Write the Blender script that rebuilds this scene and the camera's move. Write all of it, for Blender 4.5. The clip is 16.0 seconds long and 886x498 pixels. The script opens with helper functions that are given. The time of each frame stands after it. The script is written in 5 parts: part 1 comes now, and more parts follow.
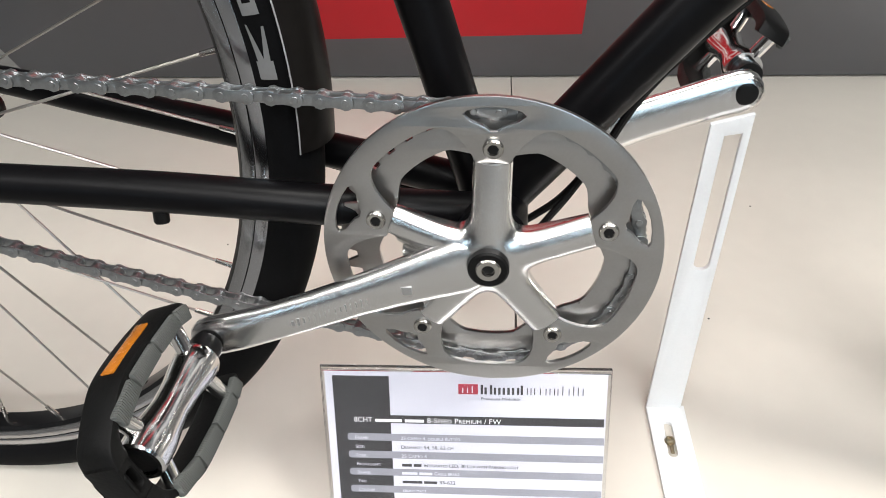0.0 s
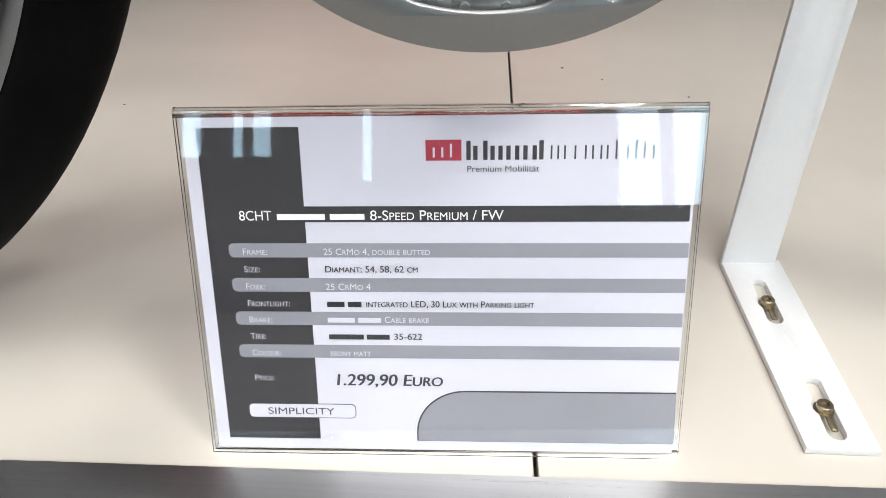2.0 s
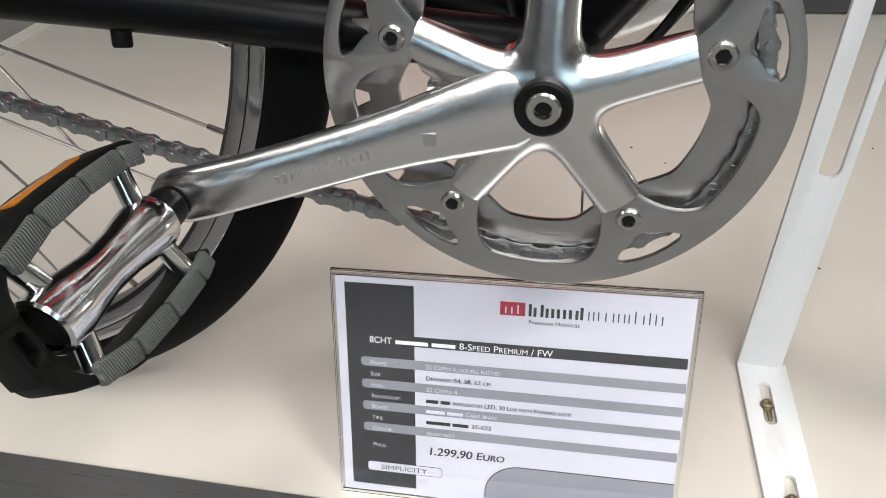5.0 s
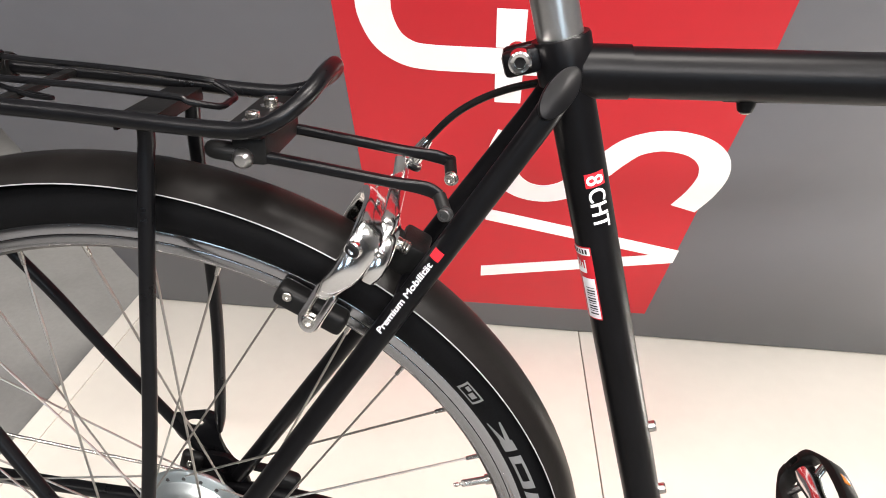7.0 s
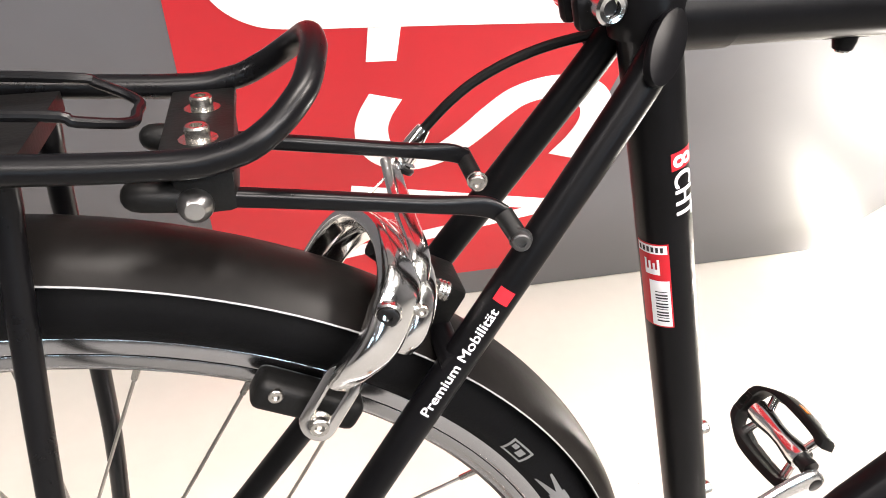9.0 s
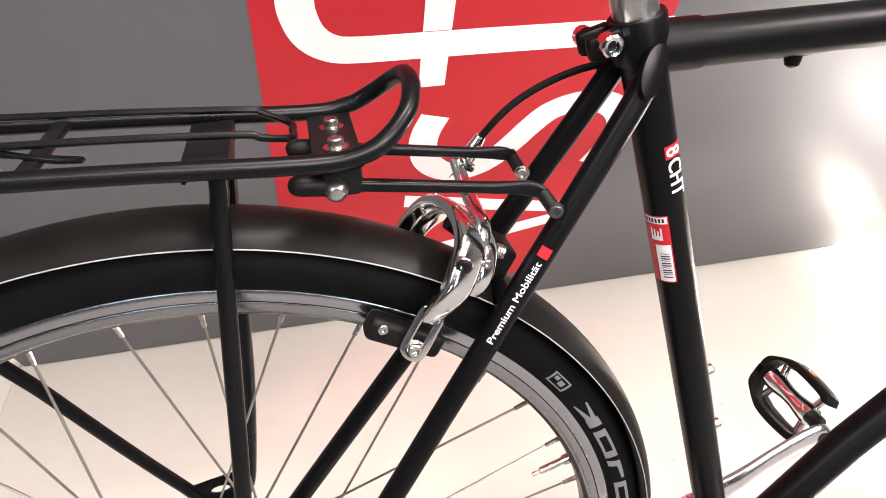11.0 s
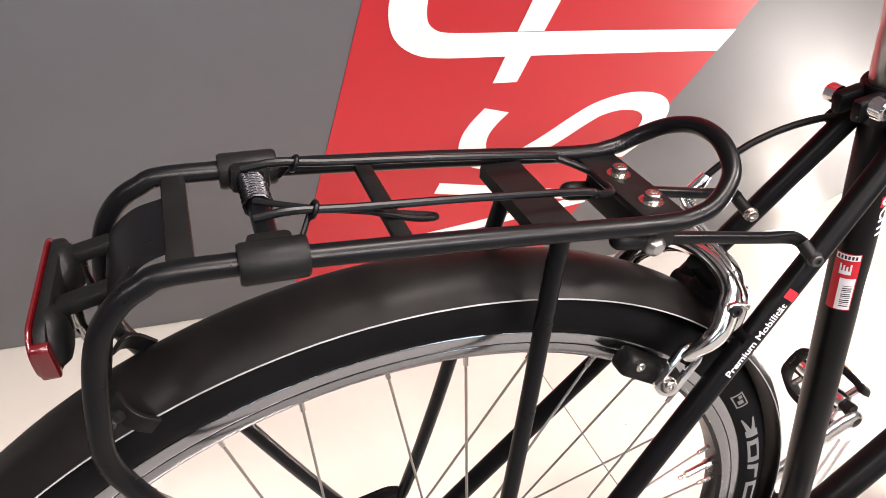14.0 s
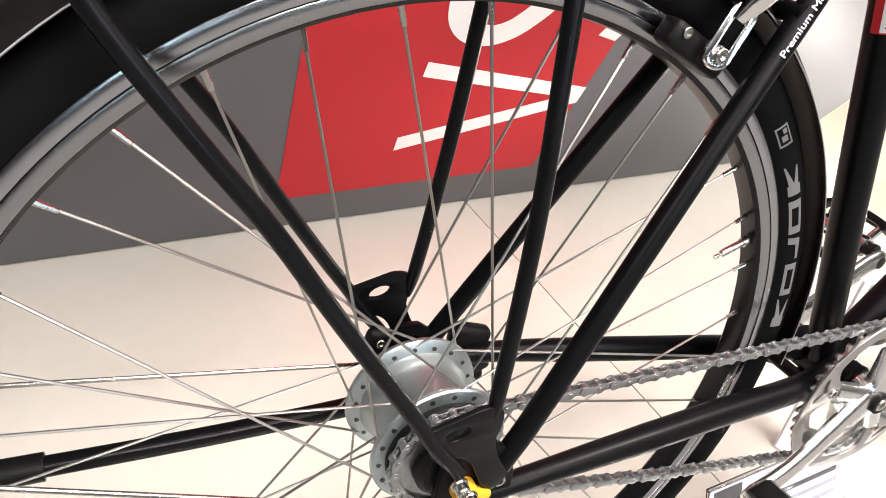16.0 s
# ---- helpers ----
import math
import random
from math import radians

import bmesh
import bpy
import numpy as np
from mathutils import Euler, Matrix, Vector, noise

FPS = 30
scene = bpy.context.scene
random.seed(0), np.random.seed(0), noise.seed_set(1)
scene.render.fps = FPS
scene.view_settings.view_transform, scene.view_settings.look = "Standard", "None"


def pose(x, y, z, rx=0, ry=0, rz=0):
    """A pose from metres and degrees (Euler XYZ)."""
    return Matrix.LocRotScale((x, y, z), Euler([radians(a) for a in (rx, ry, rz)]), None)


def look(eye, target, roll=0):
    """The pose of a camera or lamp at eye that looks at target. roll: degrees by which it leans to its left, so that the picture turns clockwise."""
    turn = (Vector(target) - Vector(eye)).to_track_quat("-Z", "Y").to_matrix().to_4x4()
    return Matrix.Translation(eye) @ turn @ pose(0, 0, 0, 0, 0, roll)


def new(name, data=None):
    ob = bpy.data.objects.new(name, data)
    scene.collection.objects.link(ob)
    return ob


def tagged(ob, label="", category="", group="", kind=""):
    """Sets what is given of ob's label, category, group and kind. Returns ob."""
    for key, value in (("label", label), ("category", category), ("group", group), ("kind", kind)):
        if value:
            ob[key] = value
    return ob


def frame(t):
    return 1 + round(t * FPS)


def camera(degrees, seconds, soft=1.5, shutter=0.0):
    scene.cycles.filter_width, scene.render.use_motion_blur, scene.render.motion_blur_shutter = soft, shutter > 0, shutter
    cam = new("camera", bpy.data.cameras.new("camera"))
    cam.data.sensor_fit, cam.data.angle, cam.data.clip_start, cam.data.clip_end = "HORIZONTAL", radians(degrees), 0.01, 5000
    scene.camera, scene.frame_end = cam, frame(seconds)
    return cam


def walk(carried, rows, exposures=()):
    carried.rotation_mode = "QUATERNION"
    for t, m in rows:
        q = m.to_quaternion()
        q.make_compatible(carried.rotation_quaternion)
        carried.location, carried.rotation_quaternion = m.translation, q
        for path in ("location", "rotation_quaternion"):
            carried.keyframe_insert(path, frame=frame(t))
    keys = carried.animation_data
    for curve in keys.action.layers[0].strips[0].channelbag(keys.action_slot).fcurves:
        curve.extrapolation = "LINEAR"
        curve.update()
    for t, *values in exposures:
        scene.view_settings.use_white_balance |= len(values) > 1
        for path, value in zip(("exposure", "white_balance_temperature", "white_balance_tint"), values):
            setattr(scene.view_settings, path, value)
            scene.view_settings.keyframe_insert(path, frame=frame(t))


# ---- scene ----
cam = camera(65.1, 16.0, soft=0.9)
PATH = [
    (0, (0.0194, -0.3403, 0.5071), (-0.2139, 1.2348, -0.7031), -4.02),
    (0.5, (0.0236, -0.3578, 0.4609), (-0.2382, 1.2113, -0.7513), -4.90),
    (1, (0.0266, -0.3536, 0.3687), (-0.2431, 1.2324, -0.8196), -6.31),
    (1.5, (0.0202, -0.3071, 0.3040), (-0.2408, 1.2880, -0.8738), -5.62),
    (2, (0.0080, -0.2506, 0.2556), (-0.1850, 1.3589, -0.9158), -3.11),
    (2.5, (-0.0007, -0.2244, 0.2385), (-0.1512, 1.3673, -0.9632), -1.88),
    (3, (0.0013, -0.2252, 0.2382), (-0.1398, 1.3610, -0.9718), -1.66),
    (3.2, (0.0025, -0.2280, 0.2390), (-0.1440, 1.3610, -0.9666), -1.81),
    (5.3, (0.0345, -0.3090, 0.4754), (-0.4690, 1.1769, -0.7650), -6.26),
    (5.5, (0.0411, -0.3193, 0.5384), (-0.5214, 1.1309, -0.7188), -6.92),
    (6, (0.0340, -0.3457, 0.6785), (-0.6433, 1.0820, -0.5474), -5.34),
    (6.5, (-0.0669, -0.3866, 0.8179), (-0.5779, 1.1713, -0.3275), -1.82),
    (7, (-0.1651, -0.3653, 0.8853), (-0.3524, 1.3475, -0.1301), 0.11),
    (7.5, (-0.2346, -0.2716, 0.8668), (-0.2634, 1.4783, -0.1011), -0.64),
    (8, (-0.2576, -0.2306, 0.8434), (-0.1760, 1.4850, -0.1812), -1.48),
    (8.5, (-0.2882, -0.2194, 0.8500), (0.0040, 1.4186, -0.2596), 0.39),
    (9, (-0.2956, -0.2235, 0.8499), (0.1334, 1.3736, -0.2749), 1.67),
    (9.5, (-0.3097, -0.2323, 0.8598), (0.1575, 1.3614, -0.2546), 1.72),
    (9.7, (-0.3262, -0.2378, 0.8704), (0.1369, 1.3489, -0.2557), 1.65),
    (11.8, (-0.3480, -0.3669, 0.9297), (-0.1147, 1.3198, -0.1194), -1.78),
    (12, (-0.3723, -0.3650, 0.9555), (-0.1545, 1.2887, -0.1481), -0.81),
    (12.5, (-0.4841, -0.3645, 0.9793), (-0.0983, 1.2312, -0.1630), 3.10),
    (13, (-0.5626, -0.3530, 0.9812), (0.1042, 1.1350, -0.1769), 8.31),
    (13.5, (-0.5770, -0.2907, 0.9518), (0.1081, 1.1972, -0.1957), 7.64),
    (14, (-0.5597, -0.2387, 0.9350), (0.0902, 1.2392, -0.2455), 5.99),
    (14.5, (-0.5705, -0.2302, 0.9156), (0.0316, 1.2524, -0.2841), 4.40),
    (15, (-0.6190, -0.2704, 0.8864), (-0.0209, 1.2420, -0.2775), 4.43),
    (15.5, (-0.6396, -0.3142, 0.8279), (0.0457, 1.1962, -0.2897), 5.11),
    (16, (-0.5956, -0.3006, 0.7327), (0.1289, 1.1862, -0.3918), 5.36),
]
EXPOSURES = [(0, -0.82, 6250, 10), (1, -0.78, 6200, 10), (1.5, -0.98, 6200, 10), (2, -1.12, 6200, 9), (3.2, -1.31, 6200, 9), (5.3, -1.17, 6250, 9), (5.7, -0.97, 6300, 10), (6, -0.73, 6350, 10), (6.5, -0.42, 6400, 12), (7.5, 0.28, 6500, 14), (8, 0.38, 6550, 14), (8.5, 0.38, 6600, 14), (9, 0.22, 6600, 15), (9.7, 0.02, 6600, 16), (12, -0.08, 6650, 20), (13.5, -0.06, 6700, 20), (14, 0.02, 6700, 20), (14.5, 0.2, 6650, 20), (15.5, 0.02, 6550, 16), (16, -0.17, 6550, 14)]
walk(cam, [(t, look(eye, target, roll)) for t, eye, target, roll in PATH], EXPOSURES)

# world, lights and exposure
world = bpy.data.worlds.new("hall_air")
scene.world = world
world.use_nodes = True
world.node_tree.nodes["Background"].inputs[0].default_value = (0.75, 0.78, 0.82, 1)
world.node_tree.nodes["Background"].inputs[1].default_value = 0.05


def area_lamp(name, eye, target, sx, sy, watts, color):
    data = bpy.data.lights.new(name, "AREA")
    data.shape, data.size, data.size_y, data.energy, data.color = "RECTANGLE", sx, sy, watts, color
    ob = new(name, data)
    ob.matrix_world = look(eye, target)
    return ob


WARM, COOL = (1.0, 0.95, 0.87), (1.0, 0.97, 0.93)
area_lamp("ceiling_lamp", (-0.6, -2.6, 3.3), (0.0, 0.2, 0.3), 1.6, 0.4, 65, WARM)
area_lamp("ceiling_lamp", (2.2, -1.0, 3.0), (0.5, 0.2, 0.1), 0.8, 0.5, 135, WARM)
area_lamp("ceiling_lamp", (0.3, -0.3, 3.5), (0.2, -0.1, 0.0), 1.4, 0.6, 120, WARM)
area_lamp("ceiling_lamp", (-2.8, -1.4, 3.0), (-0.5, 0.3, 0.3), 0.8, 0.4, 32, COOL)
area_lamp("ceiling_lamp", (1.1, -4.2, 3.4), (0.3, 0.5, 0.4), 3.0, 0.4, 285, COOL)
# unseen narrow lamps, added for crisp highlights on polished metal and rack tubes
for lamp_x in (-1.6, -0.1, 1.4):
    area_lamp("highlight_lamp", (lamp_x, -1.9, 3.6), (lamp_x * 0.3, 0.2, 0.3), 0.07, 1.6, 20, COOL)
# a small lamp at the foot of the panel's corner and an uplight beside the platform
glow = bpy.data.lights.new("floor_lamp", "POINT")
glow.energy, glow.color, glow.shadow_soft_size = 2.0, (1.0, 0.96, 0.84), 0.03
new("floor_lamp", glow).matrix_world = pose(0.87, 0.745, 0.035)
uplight = bpy.data.lights.new("uplight", "SPOT")
uplight.energy, uplight.color, uplight.shadow_soft_size = 29.0, (1.0, 0.97, 0.88), 0.04
uplight.spot_size, uplight.spot_blend = radians(125), 0.8
new("uplight", uplight).matrix_world = look((1.02, 0.44, -0.01), (0.58, 0.46, 0.85))


# materials
def material(name, color, rough=0.5, metal=0.0, vary=0.12, scale=40.0, bump=0.0, bump_scale=400.0, rough_vary=0.1, stretch=(1, 1, 1), coat=0.0, spec=0.5):
    m = bpy.data.materials.new(name)
    m.use_nodes = True
    nt = m.node_tree
    b = nt.nodes["Principled BSDF"]
    b.inputs["Metallic"].default_value = metal
    b.inputs["Specular IOR Level"].default_value = spec
    b.inputs["Coat Weight"].default_value = coat
    b.inputs["Coat Roughness"].default_value = 0.12
    co = nt.nodes.new("ShaderNodeTexCoord")
    mp = nt.nodes.new("ShaderNodeMapping")
    mp.inputs["Scale"].default_value = stretch
    nt.links.new(co.outputs["Object"], mp.inputs["Vector"])
    coarse, fine = nt.nodes.new("ShaderNodeTexNoise"), nt.nodes.new("ShaderNodeTexNoise")
    coarse.inputs["Scale"].default_value, fine.inputs["Scale"].default_value = scale, scale * 11
    coarse.inputs["Detail"].default_value = fine.inputs["Detail"].default_value = 4
    for n in (coarse, fine):
        nt.links.new(mp.outputs[0], n.inputs["Vector"])
    mix = nt.nodes.new("ShaderNodeMath")
    mix.operation = "MULTIPLY_ADD"
    mix.inputs[1].default_value = 0.4
    nt.links.new(fine.outputs["Fac"], mix.inputs[0])
    half = nt.nodes.new("ShaderNodeMath")
    half.operation = "MULTIPLY"
    half.inputs[1].default_value = 0.6
    nt.links.new(coarse.outputs["Fac"], half.inputs[0])
    nt.links.new(half.outputs[0], mix.inputs[2])
    ramp = nt.nodes.new("ShaderNodeValToRGB")
    ramp.color_ramp.elements[0].position, ramp.color_ramp.elements[1].position = 0.3, 0.7
    ramp.color_ramp.elements[0].color = tuple(c * (1 - vary) for c in color) + (1,)
    ramp.color_ramp.elements[1].color = tuple(min(1, c * (1 + vary)) for c in color) + (1,)
    nt.links.new(mix.outputs[0], ramp.inputs[0])
    nt.links.new(ramp.outputs[0], b.inputs["Base Color"])
    rr = nt.nodes.new("ShaderNodeMapRange")
    rr.inputs["To Min"].default_value, rr.inputs["To Max"].default_value = max(0.02, rough - rough_vary), rough + rough_vary
    nt.links.new(mix.outputs[0], rr.inputs["Value"])
    nt.links.new(rr.outputs[0], b.inputs["Roughness"])
    if bump:
        bn, bp = nt.nodes.new("ShaderNodeTexNoise"), nt.nodes.new("ShaderNodeBump")
        bn.inputs["Scale"].default_value = bump_scale
        bp.inputs["Strength"].default_value, bp.inputs["Distance"].default_value = bump, 0.001
        nt.links.new(mp.outputs[0], bn.inputs["Vector"])
        nt.links.new(bn.outputs["Fac"], bp.inputs["Height"])
        nt.links.new(bp.outputs[0], b.inputs["Normal"])
    return m


M = {
    "paint": material("matt_black_paint", (0.0028, 0.0027, 0.0032), 0.35, vary=0.25, bump=0.03, bump_scale=900, spec=0.13),
    "rack": material("satin_black_coating", (0.0032, 0.0032, 0.0038), 0.30, vary=0.25, bump=0.01, bump_scale=700, spec=0.2),
    "plastic": material("black_plastic", (0.0055, 0.0055, 0.0055), 0.46, vary=0.3, bump=0.12, bump_scale=500, spec=0.16),
    "rubber": material("tyre_rubber", (0.0042, 0.0042, 0.0046), 0.66, vary=0.3, bump=0.15, bump_scale=600, spec=0.06),
    "guard": material("mudguard_plastic", (0.0075, 0.0066, 0.0062), 0.37, rough_vary=0.08, vary=0.3, scale=14, bump=0.05, bump_scale=300, spec=0.105),
    "stripe": material("silver_stripe", (0.30, 0.30, 0.31), 0.35, vary=0.05),
    "polish": material("polished_aluminium", (0.84, 0.83, 0.82), 0.14, 1.0, vary=0.04, rough_vary=0.04, scale=30),
    "crank": material("brushed_crank_aluminium", (0.80, 0.79, 0.78), 0.25, 1.0, vary=0.04, rough_vary=0.05, scale=30, stretch=(1, 1, 6)),
    "anod": material("anodised_aluminium", (0.51, 0.50, 0.49), 0.31, 1.0, vary=0.05, rough_vary=0.08, scale=60),
    "rimlip": material("dark_rim_lip", (0.38, 0.38, 0.39), 0.24, 1.0, vary=0.04, scale=30, rough_vary=0.04),
    "rim": material("machined_rim", (0.46, 0.46, 0.48), 0.20, 1.0, vary=0.03, scale=30, rough_vary=0.04),
    "rimblack": material("black_rim", (0.006, 0.006, 0.0065), 0.3, vary=0.2, spec=0.28),
    "frosted": material("frosted_aluminium", (0.60, 0.60, 0.61), 0.42, 1.0, vary=0.04),
    "steel": material("stainless_steel", (0.55, 0.53, 0.50), 0.25, 1.0, vary=0.08),
    "spoke": material("drawn_spoke_steel", (0.44, 0.42, 0.39), 0.38, 1.0, vary=0.08),
    "chain": material("grey_chain_steel", (0.37, 0.38, 0.385), 0.32, 0.95, vary=0.18, scale=200),
    "hub": material("hub_aluminium", (0.46, 0.51, 0.52), 0.42, 1.0, vary=0.08, scale=50),
    "spring": material("dark_spring_steel", (0.05, 0.05, 0.055), 0.3, 1.0, vary=0.1),
    "dark": material("dark_steel", (0.08, 0.08, 0.08), 0.4, 0.8, vary=0.2),
    "grey_rubber": material("grey_pedal_rubber", (0.10, 0.105, 0.10), 0.7, vary=0.15, bump=0.5, bump_scale=1500),
    "orange": material("amber_reflector", (0.42, 0.14, 0.012), 0.25, vary=0.2, scale=300, coat=0.6),
    "red_lens": material("red_lens", (0.070, 0.0022, 0.004), 0.25, vary=0.12, coat=0.8),
    "yellow": material("yellow_plastic", (0.75, 0.36, 0.02), 0.45, vary=0.1),
    "brass": material("brass_screw", (0.34, 0.29, 0.20), 0.4, 1.0, vary=0.2, scale=300),
    "board": material("white_laminate", (0.635, 0.597, 0.535), 0.36, vary=0.035, scale=3.0, rough_vary=0.07, bump=0.02, bump_scale=60),
    "cream": material("cream_laminate", (0.56, 0.54, 0.43), 0.4, vary=0.04, scale=3.0, rough_vary=0.07),
    "grey_panel": material("grey_panel_laminate", (0.118, 0.119, 0.130), 0.5, vary=0.05, scale=2.5, rough_vary=0.05, spec=0.3),
    "red_vinyl": material("red_vinyl", (0.50, 0.017, 0.026), 0.42, vary=0.03, scale=4, spec=0.22),
    "white_vinyl": material("white_vinyl", (0.88, 0.88, 0.88), 0.42, vary=0.02, scale=5),
    "edge_alu": material("brushed_edge_aluminium", (0.76, 0.76, 0.77), 0.29, 1.0, vary=0.07, scale=9, stretch=(1, 60, 60), rough_vary=0.06),
    "white_steel": material("white_powder_coat", (0.80, 0.81, 0.82), 0.38, vary=0.03, bump=0.05, bump_scale=500),
    "carpet": material("grey_hall_floor", (0.19, 0.187, 0.178), 0.8, vary=0.12, scale=8, bump=0.4, bump_scale=250),
    "hall": material("hall_wall_paint", (0.38, 0.38, 0.385), 0.8, vary=0.08, scale=1.5),
    "hall_dark": material("darkened_unseen_wall", (0.13, 0.13, 0.135), 0.85, vary=0.2, scale=1.2),
    "paper": material("white_paper", (0.47, 0.465, 0.53), 0.6, vary=0.01),
    "ink": material("black_ink", (0.014, 0.013, 0.016), 0.6, vary=0.05),
    "grey_ink": material("grey_ink", (0.19, 0.19, 0.22), 0.6, vary=0.03),
    "red_ink": material("red_ink", (0.26, 0.010, 0.03), 0.6, vary=0.05),
    "white_ink": material("white_print", (0.72, 0.72, 0.73), 0.5, vary=0.03),
    "beige": material("beige_leg_paint", (0.45, 0.40, 0.34), 0.6, vary=0.1),
}
# fine ribs on the pedal treads
nt = M["grey_rubber"].node_tree
wave, rib = nt.nodes.new("ShaderNodeTexWave"), nt.nodes.new("ShaderNodeBump")
wave.bands_direction = "Y"
wave.inputs["Scale"].default_value = 260
rib.inputs["Strength"].default_value, rib.inputs["Distance"].default_value = 0.9, 0.0006
nt.links.new(nt.nodes["Mapping"].outputs[0], wave.inputs["Vector"])
nt.links.new(wave.outputs["Fac"], rib.inputs["Height"])
nt.links.new(rib.outputs[0], nt.nodes["Principled BSDF"].inputs["Normal"])
glass = bpy.data.materials.new("clear_acrylic")
glass.use_nodes = True
gb = glass.node_tree.nodes["Principled BSDF"]
gb.inputs["Base Color"].default_value = (0.97, 0.98, 0.98, 1)
gb.inputs["Roughness"].default_value, gb.inputs["IOR"].default_value = 0.02, 1.49
gb.inputs["Transmission Weight"].default_value = 1.0
M["glass"] = glass


# mesh helpers
def finish(name, data, mat, parent=None, label="", sharp=35.0):
    if isinstance(data, bmesh.types.BMesh):
        me = bpy.data.meshes.new(name)
        bmesh.ops.recalc_face_normals(data, faces=data.faces)
        data.to_mesh(me)
        data.free()
    else:
        me = data
    me.name = name
    me.materials.clear()
    me.materials.append(mat)
    if sharp:
        me.shade_smooth()
        me.set_sharp_from_angle(angle=radians(sharp))
    ob = new(name, me)
    # thing, part, piece: no deeper
    while parent and parent.parent and parent.parent.parent:
        parent = parent.parent
    if parent:
        ob.parent = parent
        ob.matrix_parent_inverse = parent_world(parent).inverted()
    return tagged(ob, label=label) if label else ob


def parent_world(ob):
    m = ob.matrix_basis.copy()
    while ob.parent:
        m = ob.parent.matrix_basis @ ob.matrix_parent_inverse @ m
        ob = ob.parent
    return m


def part(name, data, mat, parent, label="", sharp=35.0):
    return finish(name, data, M[mat] if isinstance(mat, str) else mat, parent, label, sharp)


def smooth(points, steps=8):
    p = [Vector(q) for q in points]
    p = [2 * p[0] - p[1]] + p + [2 * p[-1] - p[-2]]
    out = []
    for i in range(1, len(p) - 2):
        a, b, c, d = p[i - 1:i + 3]
        for k in range(steps):
            t = k / steps
            out.append(0.5 * (2 * b + (c - a) * t + (2 * a - 5 * b + 4 * c - d) * t * t + (3 * b - a - 3 * c + d) * t ** 3))
    out.append(p[-2].copy())
    return out


def sweep(bm, path, section, scales=None, up=(0, 1, 0), closed=False):
    """Carries a closed section [(a, b)] along path. scales: (sa, sb) per point."""
    path = [Vector(p) for p in path]
    n, rings, side = len(path), [], None
    for i, p in enumerate(path):
        if closed:
            d = path[(i + 1) % n] - path[i - 1]
        else:
            d = path[min(i + 1, n - 1)] - path[max(i - 1, 0)]
        d.normalize()
        if side is None:
            ref = Vector(up)
            if abs(ref.dot(d)) > 0.95:
                ref = Vector((1, 0, 0))
            side = (ref - d * ref.dot(d)).normalized()
        else:
            side = (side - d * side.dot(d)).normalized()
        other = d.cross(side)
        sa, sb = scales[i] if scales else (1, 1)
        rings.append([bm.verts.new(p + side * a * sa + other * b * sb) for a, b in section])
    m = len(section)
    for i in range(n if closed else n - 1):
        r, s = rings[i], rings[(i + 1) % n]
        for k in range(m):
            bm.faces.new((r[k], r[(k + 1) % m], s[(k + 1) % m], s[k]))
    if not closed:
        bm.faces.new(rings[0][::-1])
        bm.faces.new(rings[-1])
    return bm


def ring(r, seg=14, ry=None):
    return [(r * math.cos(2 * math.pi * k / seg), (ry or r) * math.sin(2 * math.pi * k / seg)) for k in range(seg)]


def tube(path, r, seg=14, bm=None, radii=None, up=(0, 1, 0), closed=False):
    bm = bm or bmesh.new()
    sc = [(q / r, q / r) for q in radii] if radii else None
    return sweep(bm, path, ring(r, seg), sc, up, closed)


def lathe(profile, m=Matrix(), seg=48, bm=None, a0=0.0, a1=2 * math.pi, close=False):
    """profile: (radius, height along local z); turned round local z."""
    bm = bm or bmesh.new()
    full = abs(a1 - a0 - 2 * math.pi) < 1e-6
    cols = []
    for k in range(seg if full else seg + 1):
        a = a0 + (a1 - a0) * k / seg
        cols.append([bm.verts.new(m @ Vector((r * math.cos(a), r * math.sin(a), h))) for r, h in profile])
    n = len(profile)
    for k in range(seg):
        c, d = cols[k], cols[(k + 1) % len(cols)]
        for i in range(n if close else n - 1):
            quad = (c[i], d[i], d[(i + 1) % n], c[(i + 1) % n])
            bm.faces.new(quad)
    if not full and close:
        bm.faces.new(cols[0])
        bm.faces.new(cols[-1][::-1])
    bmesh.ops.remove_doubles(bm, verts=bm.verts, dist=1e-6)
    return bm


def box(size, m=Matrix(), bevel=0.0, bm=None, seg=2):
    own = bmesh.new()
    bmesh.ops.create_cube(own, size=1, matrix=Matrix.Diagonal((*size, 1)))
    if bevel:
        bmesh.ops.bevel(own, geom=own.edges[:], offset=bevel, segments=seg, affect="EDGES", profile=0.5)
    bmesh.ops.transform(own, matrix=m, verts=own.verts)
    if bm is None:
        return own
    me = bpy.data.meshes.new("tmp")
    own.to_mesh(me)
    own.free()
    bm.from_mesh(me)
    bpy.data.meshes.remove(me)
    return bm


def evaluated(curve):
    ob = bpy.data.objects.new("tmp", curve)
    scene.collection.objects.link(ob)
    dg = bpy.context.evaluated_depsgraph_get()
    dg.update()
    me = bpy.data.meshes.new_from_object(ob.evaluated_get(dg))
    bpy.data.objects.remove(ob)
    bpy.data.curves.remove(curve)
    return me


